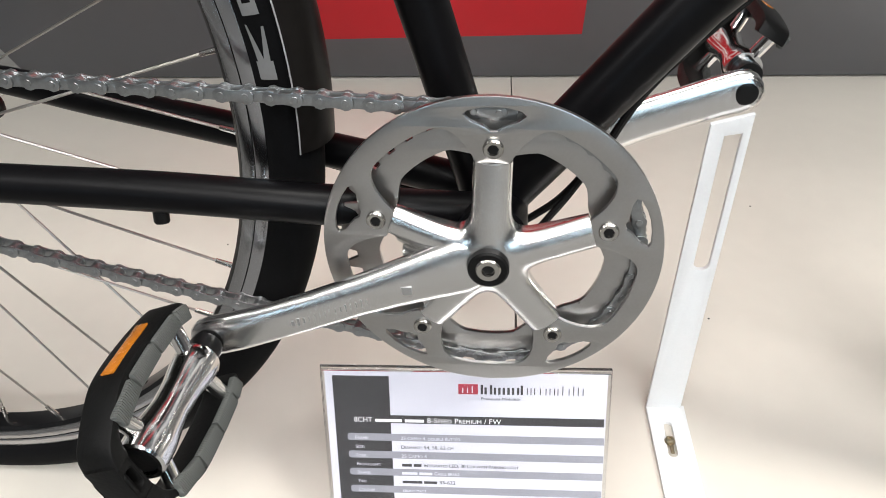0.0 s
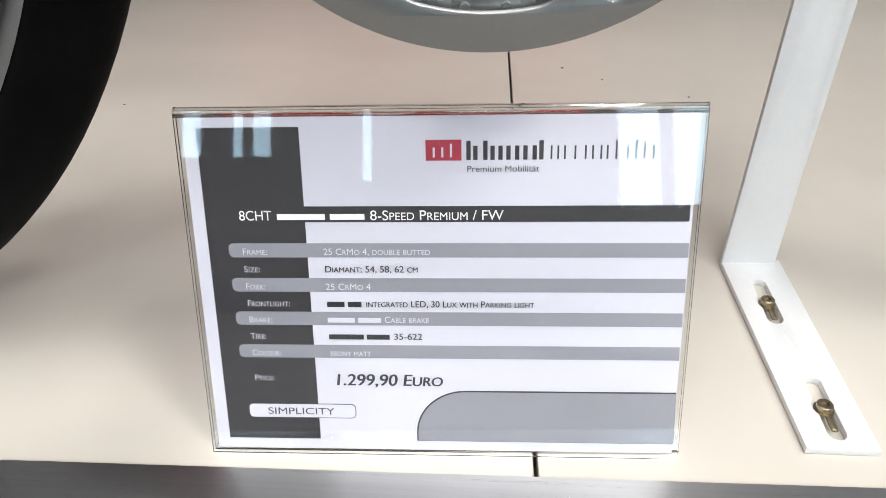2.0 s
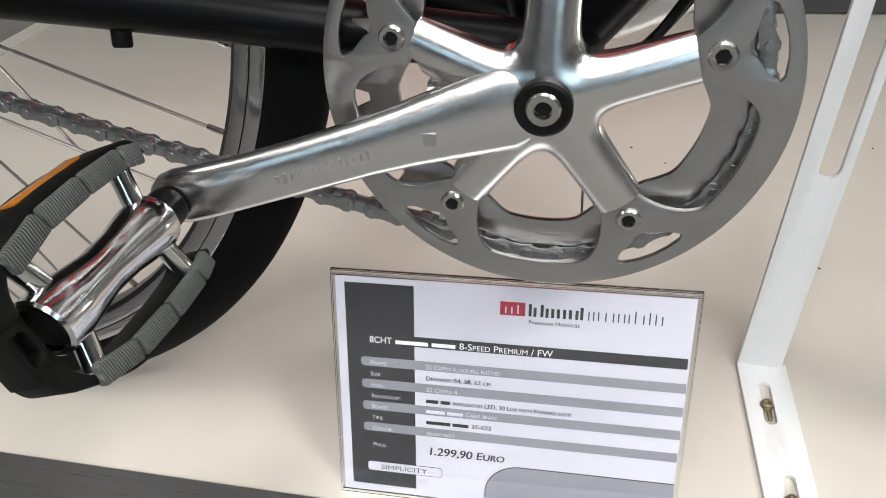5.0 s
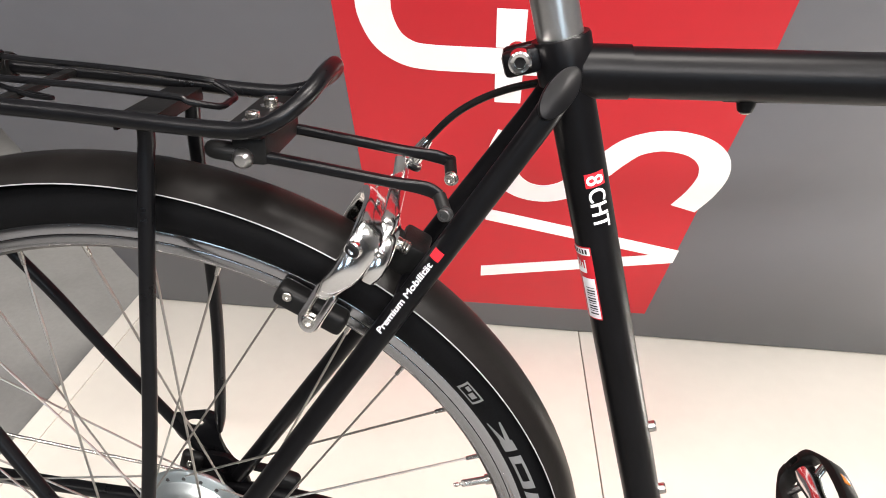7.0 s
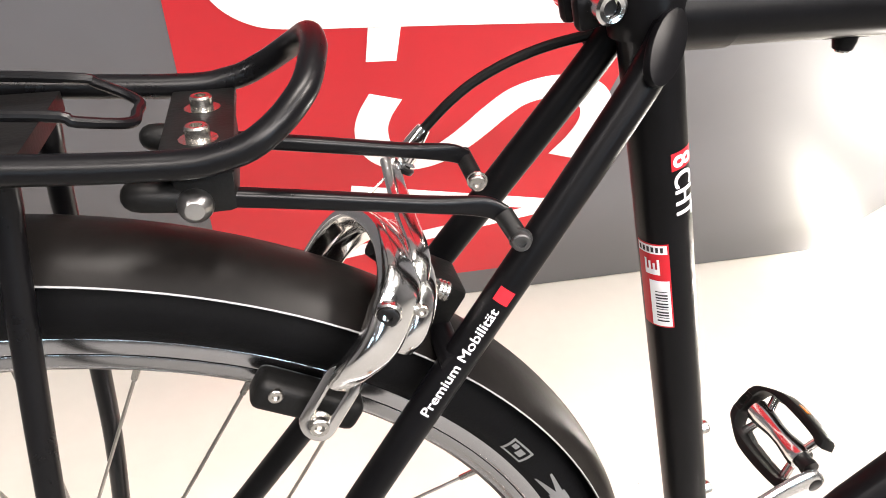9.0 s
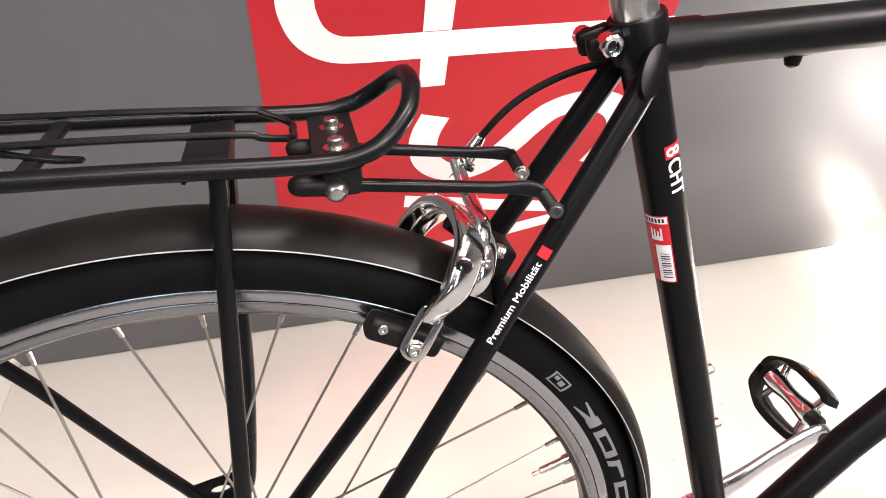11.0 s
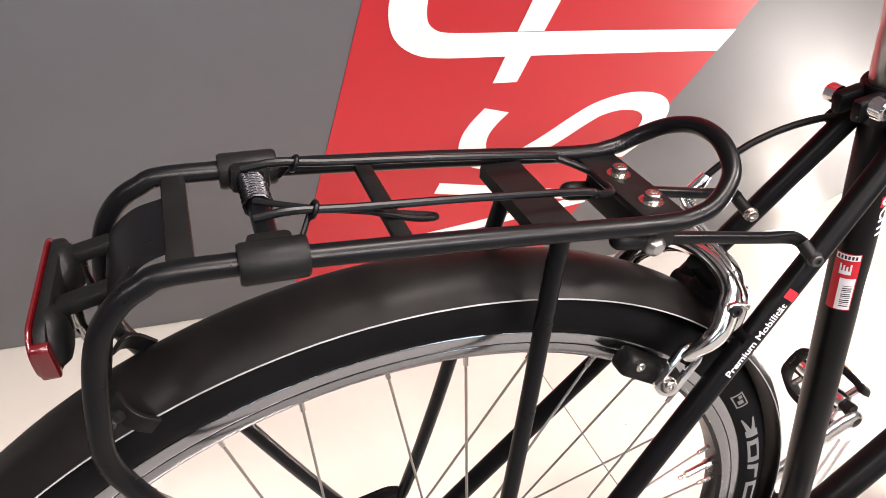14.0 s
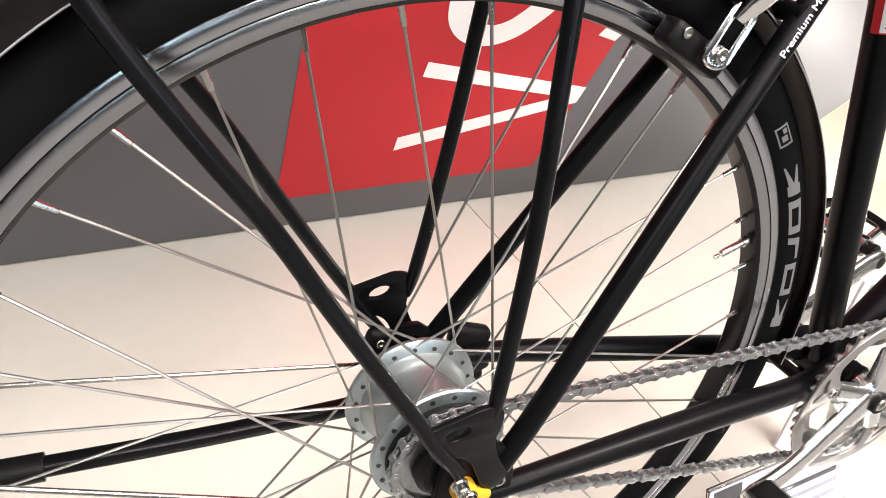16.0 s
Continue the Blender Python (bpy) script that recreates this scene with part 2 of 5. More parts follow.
def plate(loops, thick, m=Matrix(), bevel=0.0):
    """A flat plate from closed 2D loops (the first outside, the rest holes), its middle plane at local z = 0."""
    cu = bpy.data.curves.new("tmp", "CURVE")
    cu.dimensions, cu.fill_mode = "2D", "BOTH"
    cu.extrude, cu.bevel_depth, cu.bevel_resolution = max(thick / 2 - bevel, 1e-5), bevel, 1
    cu.offset = -bevel
    for loop in loops:
        s = cu.splines.new("POLY")
        s.points.add(len(loop) - 1)
        for q, (x, y) in zip(s.points, loop):
            q.co = (x, y, 0, 1)
        s.use_cyclic_u = True
    me = evaluated(cu)
    me.transform(m)
    bm = bmesh.new()
    bm.from_mesh(me)
    bmesh.ops.remove_doubles(bm, verts=bm.verts, dist=2e-6)
    bm.to_mesh(me)
    bm.free()
    return me


def join(*datas):
    bm = bmesh.new()
    for d in datas:
        if isinstance(d, bmesh.types.BMesh):
            me = bpy.data.meshes.new("tmp")
            d.to_mesh(me)
            d.free()
        else:
            me = d
        bm.from_mesh(me)
        bpy.data.meshes.remove(me)
    return bm


def words(text, size, m=Matrix(), align="LEFT", bold=0.0, depth=0.0001, stretch=1.0, shear=0.0, small_caps=False):
    cu = bpy.data.curves.new("tmp", "FONT")
    cu.body, cu.size, cu.align_x, cu.offset, cu.extrude, cu.shear = text, size, align, bold, depth, shear
    cu.small_caps_scale = 0.78
    for letter in cu.body_format:
        letter.use_small_caps = small_caps
    me = evaluated(cu)
    me.transform(m @ Matrix.Diagonal((stretch, 1, 1, 1)))
    return me


def axis_frame(origin, z, x=(1, 0, 0)):
    z = Vector(z).normalized()
    x = Vector(x)
    if abs(x.normalized().dot(z)) > 0.999:
        x = Vector((0, 0, 1))
    x = (x - z * x.dot(z)).normalized()
    y = z.cross(x)
    return Matrix(((x[0], y[0], z[0], origin[0]), (x[1], y[1], z[1], origin[1]), (x[2], y[2], z[2], origin[2]), (0, 0, 0, 1)))


def bolt(origin, out, r=0.004, h=0.004, washer=0.0):
    """A socket-head bolt whose head faces out."""
    s = r * 0.5
    prof = [(0, h * 0.35), (s, h * 0.35), (s, h), (r * 0.85, h), (r, h * 0.8), (r, -h * 0.4)]
    if washer:
        prof += [(washer, -h * 0.4), (washer, -h * 0.7), (0, -h * 0.7)]
    else:
        prof += [(0, -h * 0.4)]
    return lathe(prof, axis_frame(origin, out), 14)


def arc(cx, cy, r, a0, a1, n=12):
    return [(cx + r * math.cos(radians(a0 + (a1 - a0) * k / n)), cy + r * math.sin(radians(a0 + (a1 - a0) * k / n))) for k in range(n + 1)]


def rounded(w, h, r, n=5, cx=0.0, cy=0.0):
    w, h = w / 2 - r, h / 2 - r
    return [(cx + x, cy + y) for x, y in arc(w, h, r, 0, 90, n) + arc(-w, h, r, 90, 180, n) + arc(-w, -h, r, 180, 270, n) + arc(w, -h, r, 270, 360, n)]


def strip(points, w, thick, m, steps=8):
    """A flat band of even width along a curve, as thick as given."""
    p = smooth([(x, y, 0) for x, y in points], steps)
    bm = bmesh.new()
    rows = []
    for i, q in enumerate(p):
        d = (p[min(i + 1, len(p) - 1)] - p[max(i - 1, 0)]).normalized()
        n = Vector((-d.y, d.x, 0)) * w / 2
        up = Vector((0, 0, thick / 2))
        rows.append([bm.verts.new(m @ v) for v in (q + n + up, q - n + up, q - n - up, q + n - up)])
    for a, b in zip(rows[:-1], rows[1:]):
        for k in range(4):
            bm.faces.new((a[k], a[(k + 1) % 4], b[(k + 1) % 4], b[k]))
    bm.faces.new(rows[0])
    bm.faces.new(rows[-1][::-1])
    return bm


def mirrored(data):
    """The same bmesh mirrored to the other side of the bicycle."""
    bm = data.copy()
    bmesh.ops.scale(bm, vec=(1, -1, 1), verts=bm.verts)
    return bm


# ---- setting: platform, panel, hall ----
LEAN_K = 0.5445
WALL_Y = 0.819
slope = math.hypot(1, LEAN_K)
PANEL = pose(0, WALL_Y, 0, 0, 0, -0.9) @ Matrix(((1, 0, 0, 0), (0, -LEAN_K / slope, -1 / slope, 0), (0, 1 / slope, -LEAN_K / slope, 0), (0, 0, 0, 1)))


def edge_y(x):
    return -0.067 + 0.018 * x


def seam_x(y):
    return 0.0185 - 0.0345 * y


PLAT_L, PLAT_R, PLAT_BACK = -0.945, 0.869, 1.0
base = plate([[(PLAT_L + 0.01, edge_y(PLAT_L) - 0.02), (PLAT_R - 0.01, edge_y(PLAT_R) - 0.02), (PLAT_R - 0.01, PLAT_BACK), (PLAT_L + 0.01, PLAT_BACK)]], 0.12, pose(0, 0, -0.084))
platform = finish("platform", base, M["hall"], None, "", 0)
tagged(platform, "low display platform with white laminate boards", "platform", kind="structure")
g = 0.0011
for name, quad in (("board", [(PLAT_L, edge_y(PLAT_L)), (seam_x(edge_y(0)) - g, edge_y(0)), (seam_x(PLAT_BACK) - g, PLAT_BACK), (PLAT_L, PLAT_BACK)]),
                   ("board", [(seam_x(edge_y(0)) + g, edge_y(0)), (PLAT_R, edge_y(PLAT_R)), (PLAT_R, PLAT_BACK), (seam_x(PLAT_BACK) + g, PLAT_BACK)])):
    part(name, plate([quad], 0.022, pose(0, 0, -0.011), 0.0006), "board", platform, "white laminate board", 30)
# angled aluminium edging, front and left
def edging(p0, p1, outward):
    d = (Vector(p1) - Vector(p0)).normalized()
    o = Vector(outward)
    sec = [(0, 0.0), (0.0, 0.0022), (0.040, 0.0022), (0.0435, 0.0), (0.0435, -0.05), (0.0415, -0.05), (0.0415, -0.002), (0.039, 0.0)]
    bm = bmesh.new()
    rows = [[bm.verts.new(Vector(p) + o * a + Vector((0, 0, b))) for a, b in sec] for p in (p0, p1)]
    for k in range(len(sec)):
        bm.faces.new((rows[0][k], rows[0][(k + 1) % 8], rows[1][(k + 1) % 8], rows[1][k]))
    bm.faces.new(rows[0])
    bm.faces.new(rows[1][::-1])
    return bm


rail = part("edge_trim", edging((PLAT_L - 0.04, edge_y(PLAT_L), 0), (PLAT_R, edge_y(PLAT_R), 0), Vector((0.018, -1, 0)).normalized()), "edge_alu", platform, "brushed aluminium edge trim", 20)
part("edge_trim", edging((PLAT_L, PLAT_BACK, 0), (PLAT_L, edge_y(PLAT_L) + 0.002, 0), (-1, 0, 0)), "board", platform, "pale laminate edge strip", 20)
for sx in (-0.72, -0.075, 0.55):
    part("screw", bolt((sx, edge_y(sx) - 0.021, 0.0027), (0, 0, 1), 0.0042, 0.0016), "steel", rail)

# the next cream platform, a little lower
next_plat = finish("platform_next", box((1.6, 2.6, 0.08), pose(PLAT_R + 0.815, 1.1, -0.090), 0.003), M["cream"], None, "", 30)
tagged(next_plat, "low cream laminate platform beside the display platform", "platform", kind="structure")

# leaning back panel
PL0, PL1, PR0, PR1, PTOP = -0.935, -0.945, 0.815, 1.17, 1.18
panel_mesh = plate([[(PL0, 0.004), (PR0, 0.004), (PR1, PTOP), (PL1, PTOP)]], 0.03, PANEL @ pose(0, 0, -0.0155), 0.001)
wall_back = finish("wall_back", panel_mesh, M["grey_panel"], None, "", 30)
tagged(wall_back, "grey laminate display panel leaning forward over the platform", "display panel", kind="structure")
RED = [(-0.407, 0.104), (0.1045, 0.111), (0.123, 0.68), (0.122, 1.17), (-0.356, 1.17)]
part("red_field", plate([RED], 0.0008, PANEL @ pose(0, 0, 0.0006)), "red_vinyl", wall_back, "red vinyl field", 0)
UP = PANEL @ pose(0, 0, 0.0016)
strokes = [
    [(-0.200, 0.440), (0.1150, 0.350), (0.1137, 0.310), (-0.2116, 0.220), (-0.2106, 0.2567), (0.073, 0.331), (-0.2017, 0.4084)],
    [(-0.1862, 0.8285), (-0.1522, 0.8275), (-0.1535, 0.7720), (-0.1872, 0.7725)],
    [(-0.1880, 0.7300), (-0.1545, 0.7295), (-0.1555, 0.6808), (-0.1885, 0.6812)],
]
for path, w in (([(-0.1637, 0.622), (-0.1745, 0.590), (-0.1775, 0.558), (-0.1690, 0.522), (-0.1464, 0.496), (-0.1150, 0.488), (-0.0852, 0.499), (-0.0620, 0.522), (-0.0420, 0.550), (-0.0230, 0.580), (0.0000, 0.607), (0.0365, 0.6205), (0.0780, 0.613), (0.1060, 0.588), (0.1160, 0.552), (0.1090, 0.510), (0.0935, 0.470)], 0.0410),
                ([(-0.3236, 0.846), (-0.3245, 0.815), (-0.3150, 0.781), (-0.2940, 0.760), (-0.2640, 0.7530), (-0.1896, 0.7510), (-0.0823, 0.7485), (0.1240, 0.7420)], 0.0405)):
    part("white_stroke", strip(path, w, 0.0006, UP), "white_vinyl", wall_back, "white vinyl stroke", 0)
for loop in strokes:
    part("white_stroke", plate([loop], 0.0006, UP), "white_vinyl", wall_back, "white vinyl stroke", 0)

# hall
HZ = -0.145
floor = finish("floor", plate([[(-7, -6), (7, -6), (7, 7), (-7, 7)]], 0.1, pose(0, 0, HZ - 0.05)), M["carpet"], None, "", 0)
tagged(floor, "grey hall floor around the platform", "floor", kind="structure")
for nm, q, size in (("wall_north", (0, 7.1, 1.9), (14.4, 0.2, 4.4)), ("wall_east", (7.1, 0.5, 1.9), (0.2, 13, 4.4)), ("wall_west", (-7.1, 0.5, 1.9), (0.2, 13, 4.4))):
    tagged(finish(nm, box(size, pose(*q)), M["hall"], None, "", 0), "plain grey hall wall", "wall", kind="structure")
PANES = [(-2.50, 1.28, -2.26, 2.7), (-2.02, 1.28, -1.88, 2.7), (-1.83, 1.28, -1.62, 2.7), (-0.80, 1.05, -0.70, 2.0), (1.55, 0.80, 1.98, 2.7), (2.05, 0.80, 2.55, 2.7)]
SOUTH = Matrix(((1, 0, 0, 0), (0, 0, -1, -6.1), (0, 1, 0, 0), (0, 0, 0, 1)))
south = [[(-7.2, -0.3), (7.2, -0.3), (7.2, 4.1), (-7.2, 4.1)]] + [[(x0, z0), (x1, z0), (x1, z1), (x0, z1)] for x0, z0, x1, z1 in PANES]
# unseen wall, coloured dark so that the polished metal reflects less brightness
tagged(finish("wall_south", plate(south, 0.2, SOUTH), M["hall_dark"], None, "", 0), "unseen hall wall with tall narrow windows, darkened for reflections", "wall", kind="structure")
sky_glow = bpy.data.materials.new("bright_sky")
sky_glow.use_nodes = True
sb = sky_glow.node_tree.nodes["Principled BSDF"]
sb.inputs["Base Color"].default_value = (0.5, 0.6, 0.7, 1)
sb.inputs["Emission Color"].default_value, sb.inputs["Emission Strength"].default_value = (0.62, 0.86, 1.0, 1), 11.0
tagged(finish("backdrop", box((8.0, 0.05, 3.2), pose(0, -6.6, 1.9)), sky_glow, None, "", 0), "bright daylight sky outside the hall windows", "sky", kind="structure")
tagged(finish("ceiling", box((14.4, 13.4, 0.2), pose(0, 0.5, 4.15)), M["hall"], None, "", 0), "plain grey hall ceiling", "ceiling", kind="structure")

# white display table and white cabinet behind, on the hall floor
table = new("display_table")
table.matrix_basis = pose(-2.04, 1.64, HZ)
tagged(table, "white display table with beige legs on the hall floor", "table")
for lx, ly in ((-2.19, 1.45), (-1.89, 1.46), (-2.19, 1.83), (-1.89, 1.83)):
    part("leg", tube([(lx, ly, HZ), (lx, ly, HZ + 0.70)], 0.028), "beige", table)
part("tabletop", box((0.44, 0.50, 0.04), pose(-2.04, 1.64, HZ + 0.718), 0.006), "white_vinyl", table)
cabinet = finish("white_cabinet", box((0.60, 0.45, 0.75), pose(-2.64, 1.632, HZ + 0.375), 0.008), M["white_vinyl"], None, "", 30)
tagged(cabinet, "plain white display cabinet on the hall floor", "cabinet")


# ---- bicycle ----
WC = Vector((-0.4415, 0, 0.3545))
KW = 0.991
BB = Vector((0.0026, 0, 0.2768))
FC = Vector((0.612, 0, 0.350))
bike = new("bicycle")
bike.matrix_basis = pose(0, 0, 0)
tagged(bike, "matt black city bicycle with luggage rack and mudguards", "bicycle")


def st(z):
    """A point of the seat tube's axis at height z."""
    return Vector((-0.0857 - 0.2600 * (z - 0.600), 0.003, z))


seat_tube = part("seat_tube", tube([st(0.281), st(0.790)], 0.0140, 28), "paint", bike)
part("bottom_bracket", lathe([(0, -0.037), (0.018, -0.037), (0.0205, -0.035), (0.0205, 0.035), (0.018, 0.037), (0, 0.037)], axis_frame(BB, (0, 1, 0)), 32), "paint", bike)
top_tube = part("top_tube", tube([st(0.778), (0.437, 0, 0.778)], 0.0147, 28), "paint", bike)
part("lug", tube([st(0.778) + Vector((0.008, 0, 0)), st(0.778) + Vector((0.036, 0, 0))], 0.0158, 28), "paint", top_tube)
part("down_tube", tube([BB + Vector((0, 0, 0.003)), (0.107, 0, 0.398), (0.456, 0, 0.716)], 0.0157, 28), "paint", bike)
part("head_tube", tube([(0.425, 0, 0.828), (0.472, 0, 0.672)], 0.019, 28), "paint", bike)
cs = [(-0.43, -0.064, 0.334), (-0.36, -0.060, 0.330), (-0.27, -0.053, 0.321), (-0.18, -0.045, 0.311), (-0.09, -0.037, 0.299), (-0.01, -0.018, 0.284)]
csr = [0.0075, 0.009, 0.0112, 0.0118, 0.0118, 0.0115]
far_cs = [(-0.43, 0.064, 0.348), (-0.36, 0.060, 0.344), (-0.27, 0.053, 0.327), (-0.18, 0.045, 0.310), (-0.09, 0.037, 0.293), (-0.01, 0.018, 0.282)]
def chainstay(line):
    p = smooth(line, 6)
    rr = [csr[min(i // 6, 5)] + (csr[min(i // 6 + 1, 5)] - csr[min(i // 6, 5)]) * (i % 6) / 6 for i in range(len(p))]
    return tube(p, 0.01, 20, radii=rr)


part("chainstay", chainstay(far_cs), "paint", bike)
part("chainstay", chainstay(cs), "paint", bike)
ss = [(-0.413, -0.0665, 0.362), (-0.380, -0.0625, 0.409), (-0.260, -0.0415, 0.585), (-0.160, -0.0245, 0.732), (-0.140, -0.0205, 0.763), (-0.132, -0.0175, 0.777)]
s = tube(smooth(ss, 5), 0.0079, 20)
# the stays are cut flat where they meet the seat tube, and closed with oval caps
cap_c, cap_d, cap_n = Vector((-0.1358, -0.0235, 0.7716)), Vector((0.52, 0.556, 0.645)), Vector((0.33, -0.83, 0.43)).normalized()
bmesh.ops.bisect_plane(s, geom=s.verts[:] + s.edges[:] + s.faces[:], plane_co=cap_c, plane_no=cap_n, clear_outer=True)
oval = [(0.0180 * math.cos(2 * math.pi * k / 40), 0.0086 * math.sin(2 * math.pi * k / 40)) for k in range(40)]
cap = join(plate([oval], 0.0040, axis_frame(cap_c - cap_n * 0.0014, cap_n, cap_d), 0.0007))
part("stay_cap", mirrored(cap), "paint", bike, "flat oval end of the stay")
part("stay_cap", cap, "paint", bike, "flat oval end of the stay")
part("seatstay", mirrored(s), "paint", bike)
near_stay = part("seatstay", s, "paint", bike)
part("seatstay_bridge", tube([(-0.226, -0.040, 0.640), (-0.226, 0.040, 0.640)], 0.006), "paint", bike)
part("chainstay_bridge", tube([(-0.068, -0.034, 0.298), (-0.068, 0.034, 0.298)], 0.006), "paint", bike)

# dropouts
drop = plate([[(-0.462, 0.338), (-0.455, 0.325), (-0.43, 0.322), (-0.412, 0.326), (-0.403, 0.336), (-0.402, 0.352), (-0.404, 0.368), (-0.410, 0.378), (-0.420, 0.387), (-0.440, 0.390), (-0.455, 0.375)],
              arc(-0.425, 0.372, 0.0055, 0, 360, 10)[:-1]], 0.006, Matrix(((1, 0, 0, 0), (0, 0, -1, -0.0655), (0, 1, 0, 0), (0, 0, 0, 1))), 0.0008)
part("dropout", drop.copy(), "paint", bike)
dm = join(drop)
bmesh.ops.scale(dm, vec=(1, -1, 1), verts=dm.verts)
part("dropout", dm, "paint", bike)
for p in ((-0.4165, -0.0705, 0.3555), (-0.4485, -0.0820, 0.3700)):
    part("bolt", bolt(p, (0, -1, 0), 0.0048, 0.005, 0.006), "steel", bike)

# seat clamp, seat post
part("seat_post", lathe([(0.0136, 0), (0.0136, 0.20)], axis_frame(st(0.780), st(1) - st(0)), 32), "anod", bike, "bright aluminium seat post")
clampf = axis_frame(st(0.779), st(1) - st(0))
clamp = part("seat_clamp", lathe([(0.0147, -0.006), (0.0172, -0.006), (0.0176, 0.018), (0.0168, 0.0195), (0.0138, 0.0195)], clampf, 32), "paint", bike)
for sy in (-1, 1):
    part("clamp_ear", box((0.022, 0.0085, 0.015), clampf @ pose(-0.024, sy * 0.0075, 0.0115), 0.003), "paint", clamp)
cb = clampf @ Vector((-0.0245, -0.0145, 0.0135))
part("clamp_bolt", lathe([(0, 0.0035), (0.0034, 0.0035), (0.0036, 0.0066), (0.0054, 0.0068), (0.0066, 0.0060), (0.0068, -0.003), (0, -0.003)], axis_frame(cb, (0, -1, 0)), 32), "polish", clamp, "polished clamp bolt")
part("socket", lathe([(0, 0.0040), (0.0034, 0.0041)], axis_frame(cb, (0, -1, 0)), 6), "rimblack", clamp)
part("clamp_nut", bolt(clampf @ Vector((-0.027, 0.0150, 0.0125)), (0, 1, 0), 0.0062, 0.006), "polish", clamp)
# cable stop under the top tube, bottle bosses
stop = part("cable_stop", join(box((0.026, 0.007, 0.004), pose(-0.0287, 0.004, 0.7645), 0.0012), lathe([(0, -0.005), (0.0045, -0.005), (0.0055, -0.001), (0.0055, 0.002)], pose(-0.0267, 0.004, 0.762), 16)), "paint", top_tube)
part("screw", bolt((-0.0267, 0.004, 0.7575), (0, 0, -1), 0.0033, 0.002), "steel", stop)
for z in (0.4505, 0.512):
    q = st(z) + Vector((0.0143, 0, 0.0037))
    part("boss_bolt", bolt(q, (1, 0, 0.25), 0.0042, 0.0042, 0.005), "steel", seat_tube)
for x, z in ((0.160, 0.448), (0.206, 0.490)):
    part("boss_bolt", bolt((x - 0.0107, 0, z + 0.0117), (-0.67, 0, 0.74), 0.0042, 0.0042, 0.0055), "steel", bike)


# ---- wheels ----
def wheel(center, name, with_hub):
    axle = axis_frame(center, (0, 1, 0))
    f = axle @ Matrix.Diagonal((KW, KW, 1, 1))
    rim = part(name, lathe([(0.3170, -0.0105), (0.3000, -0.0105), (0.2975, -0.008), (0.2965, 0), (0.2975, 0.008), (0.3000, 0.0105), (0.3170, 0.0105), (0.3120, 0.006), (0.3120, -0.006)], f, 120, close=True), "rimblack", bike, "wheel with black and silver rim")
    for sy in (-1, 1):
        part("brake_track", lathe([(0.3172, sy * 0.0106), (0.3172, sy * 0.0120), (0.3166, sy * 0.0123), (0.3100, sy * 0.0124), (0.3093, sy * 0.0121), (0.3093, sy * 0.0108)], f, 180), "rim", rim, "machined silver brake track", 50)
        part("rim_lip", lathe([(0.3085, sy * 0.0108), (0.3085, sy * 0.0119), (0.3078, sy * 0.0122), (0.3040, sy * 0.0120), (0.3015, sy * 0.0113), (0.3003, sy * 0.0107)], f, 180), "rimlip", rim, "grey polished rim lip", 50)
    prof = []
    for k in range(25):
        a = radians(-140 + 280 * k / 24)
        prof.append((0.3305 + 0.0180 * math.cos(a), 0.0172 * math.sin(a)))
    # two fine moulding ridges on each side wall
    for i in (6, 9, 15, 18):
        r, h = prof[i]
        prof[i] = (r, h * 1.018)
    part("tyre", lathe(prof, f, 144), "rubber", rim, "black slick tyre", 60)
    for k in range(36):
        side = 1 if k % 2 else -1
        rim_a = -radians(10 * k + 24.5)
        lean = -1 if k % 4 < 2 else 1
        hub_a = rim_a + lean * radians(62)
        a = f @ Vector((0.2975 * math.cos(rim_a), 0.2975 * math.sin(rim_a), 0))
        hr, hy = (0.0453, 0.0240 if side > 0 else 0.0308) if with_hub else (0.03, 0.033)
        b = f @ Vector((hr * math.cos(hub_a), hr * math.sin(hub_a), side * hy + lean * 0.002))
        d = (b - a).normalized()
        part("spoke", tube([a + d * 0.012, b], 0.00098, 6), "spoke", rim)
        part("nipple", tube([a - d * 0.002, a + d * 0.004, a + d * 0.013], 0.0019, 8, radii=[0.0021, 0.0019, 0.0016]), "steel", rim, "")
    return rim, axle


rear, rf = wheel(WC, "rear_wheel", True)
# valve
va = radians(19.5)
vp = lambda r: rf @ Vector((r * math.cos(va), r * math.sin(va) * -1, 0))
vs = axis_frame(vp(0.2945), vp(0.25) - vp(0.2945))
part("valve", lathe([(0, 0.033), (0.0016, 0.033), (0.0018, 0.030), (0.0012, 0.029), (0.0012, 0.027), (0.0030, 0.026), (0.0030, 0.006), (0.0042, 0.006), (0.0042, 0.001), (0.003, 0.0)], vs, 16), "steel", rear, "steel tyre valve")
# hub shell with two flanges
part("hub", lathe([(0.0, -0.036), (0.030, -0.036), (0.040, -0.0340), (0.0495, -0.0328), (0.0507, -0.0315), (0.0509, -0.0298), (0.0500, -0.0284), (0.0425, -0.0270), (0.0395, -0.0245), (0.0384, -0.0200), (0.0380, -0.006), (0.0384, 0.006), (0.0395, 0.0115), (0.0408, 0.0135), (0.0412, 0.0165), (0.0425, 0.0190), (0.0500, 0.0212), (0.0518, 0.0225), (0.0521, 0.0245), (0.0512, 0.0262), (0.034, 0.031), (0.0, 0.033)], rf, 96), "hub", rear, "silver gear hub shell with two flanges")
holes = []
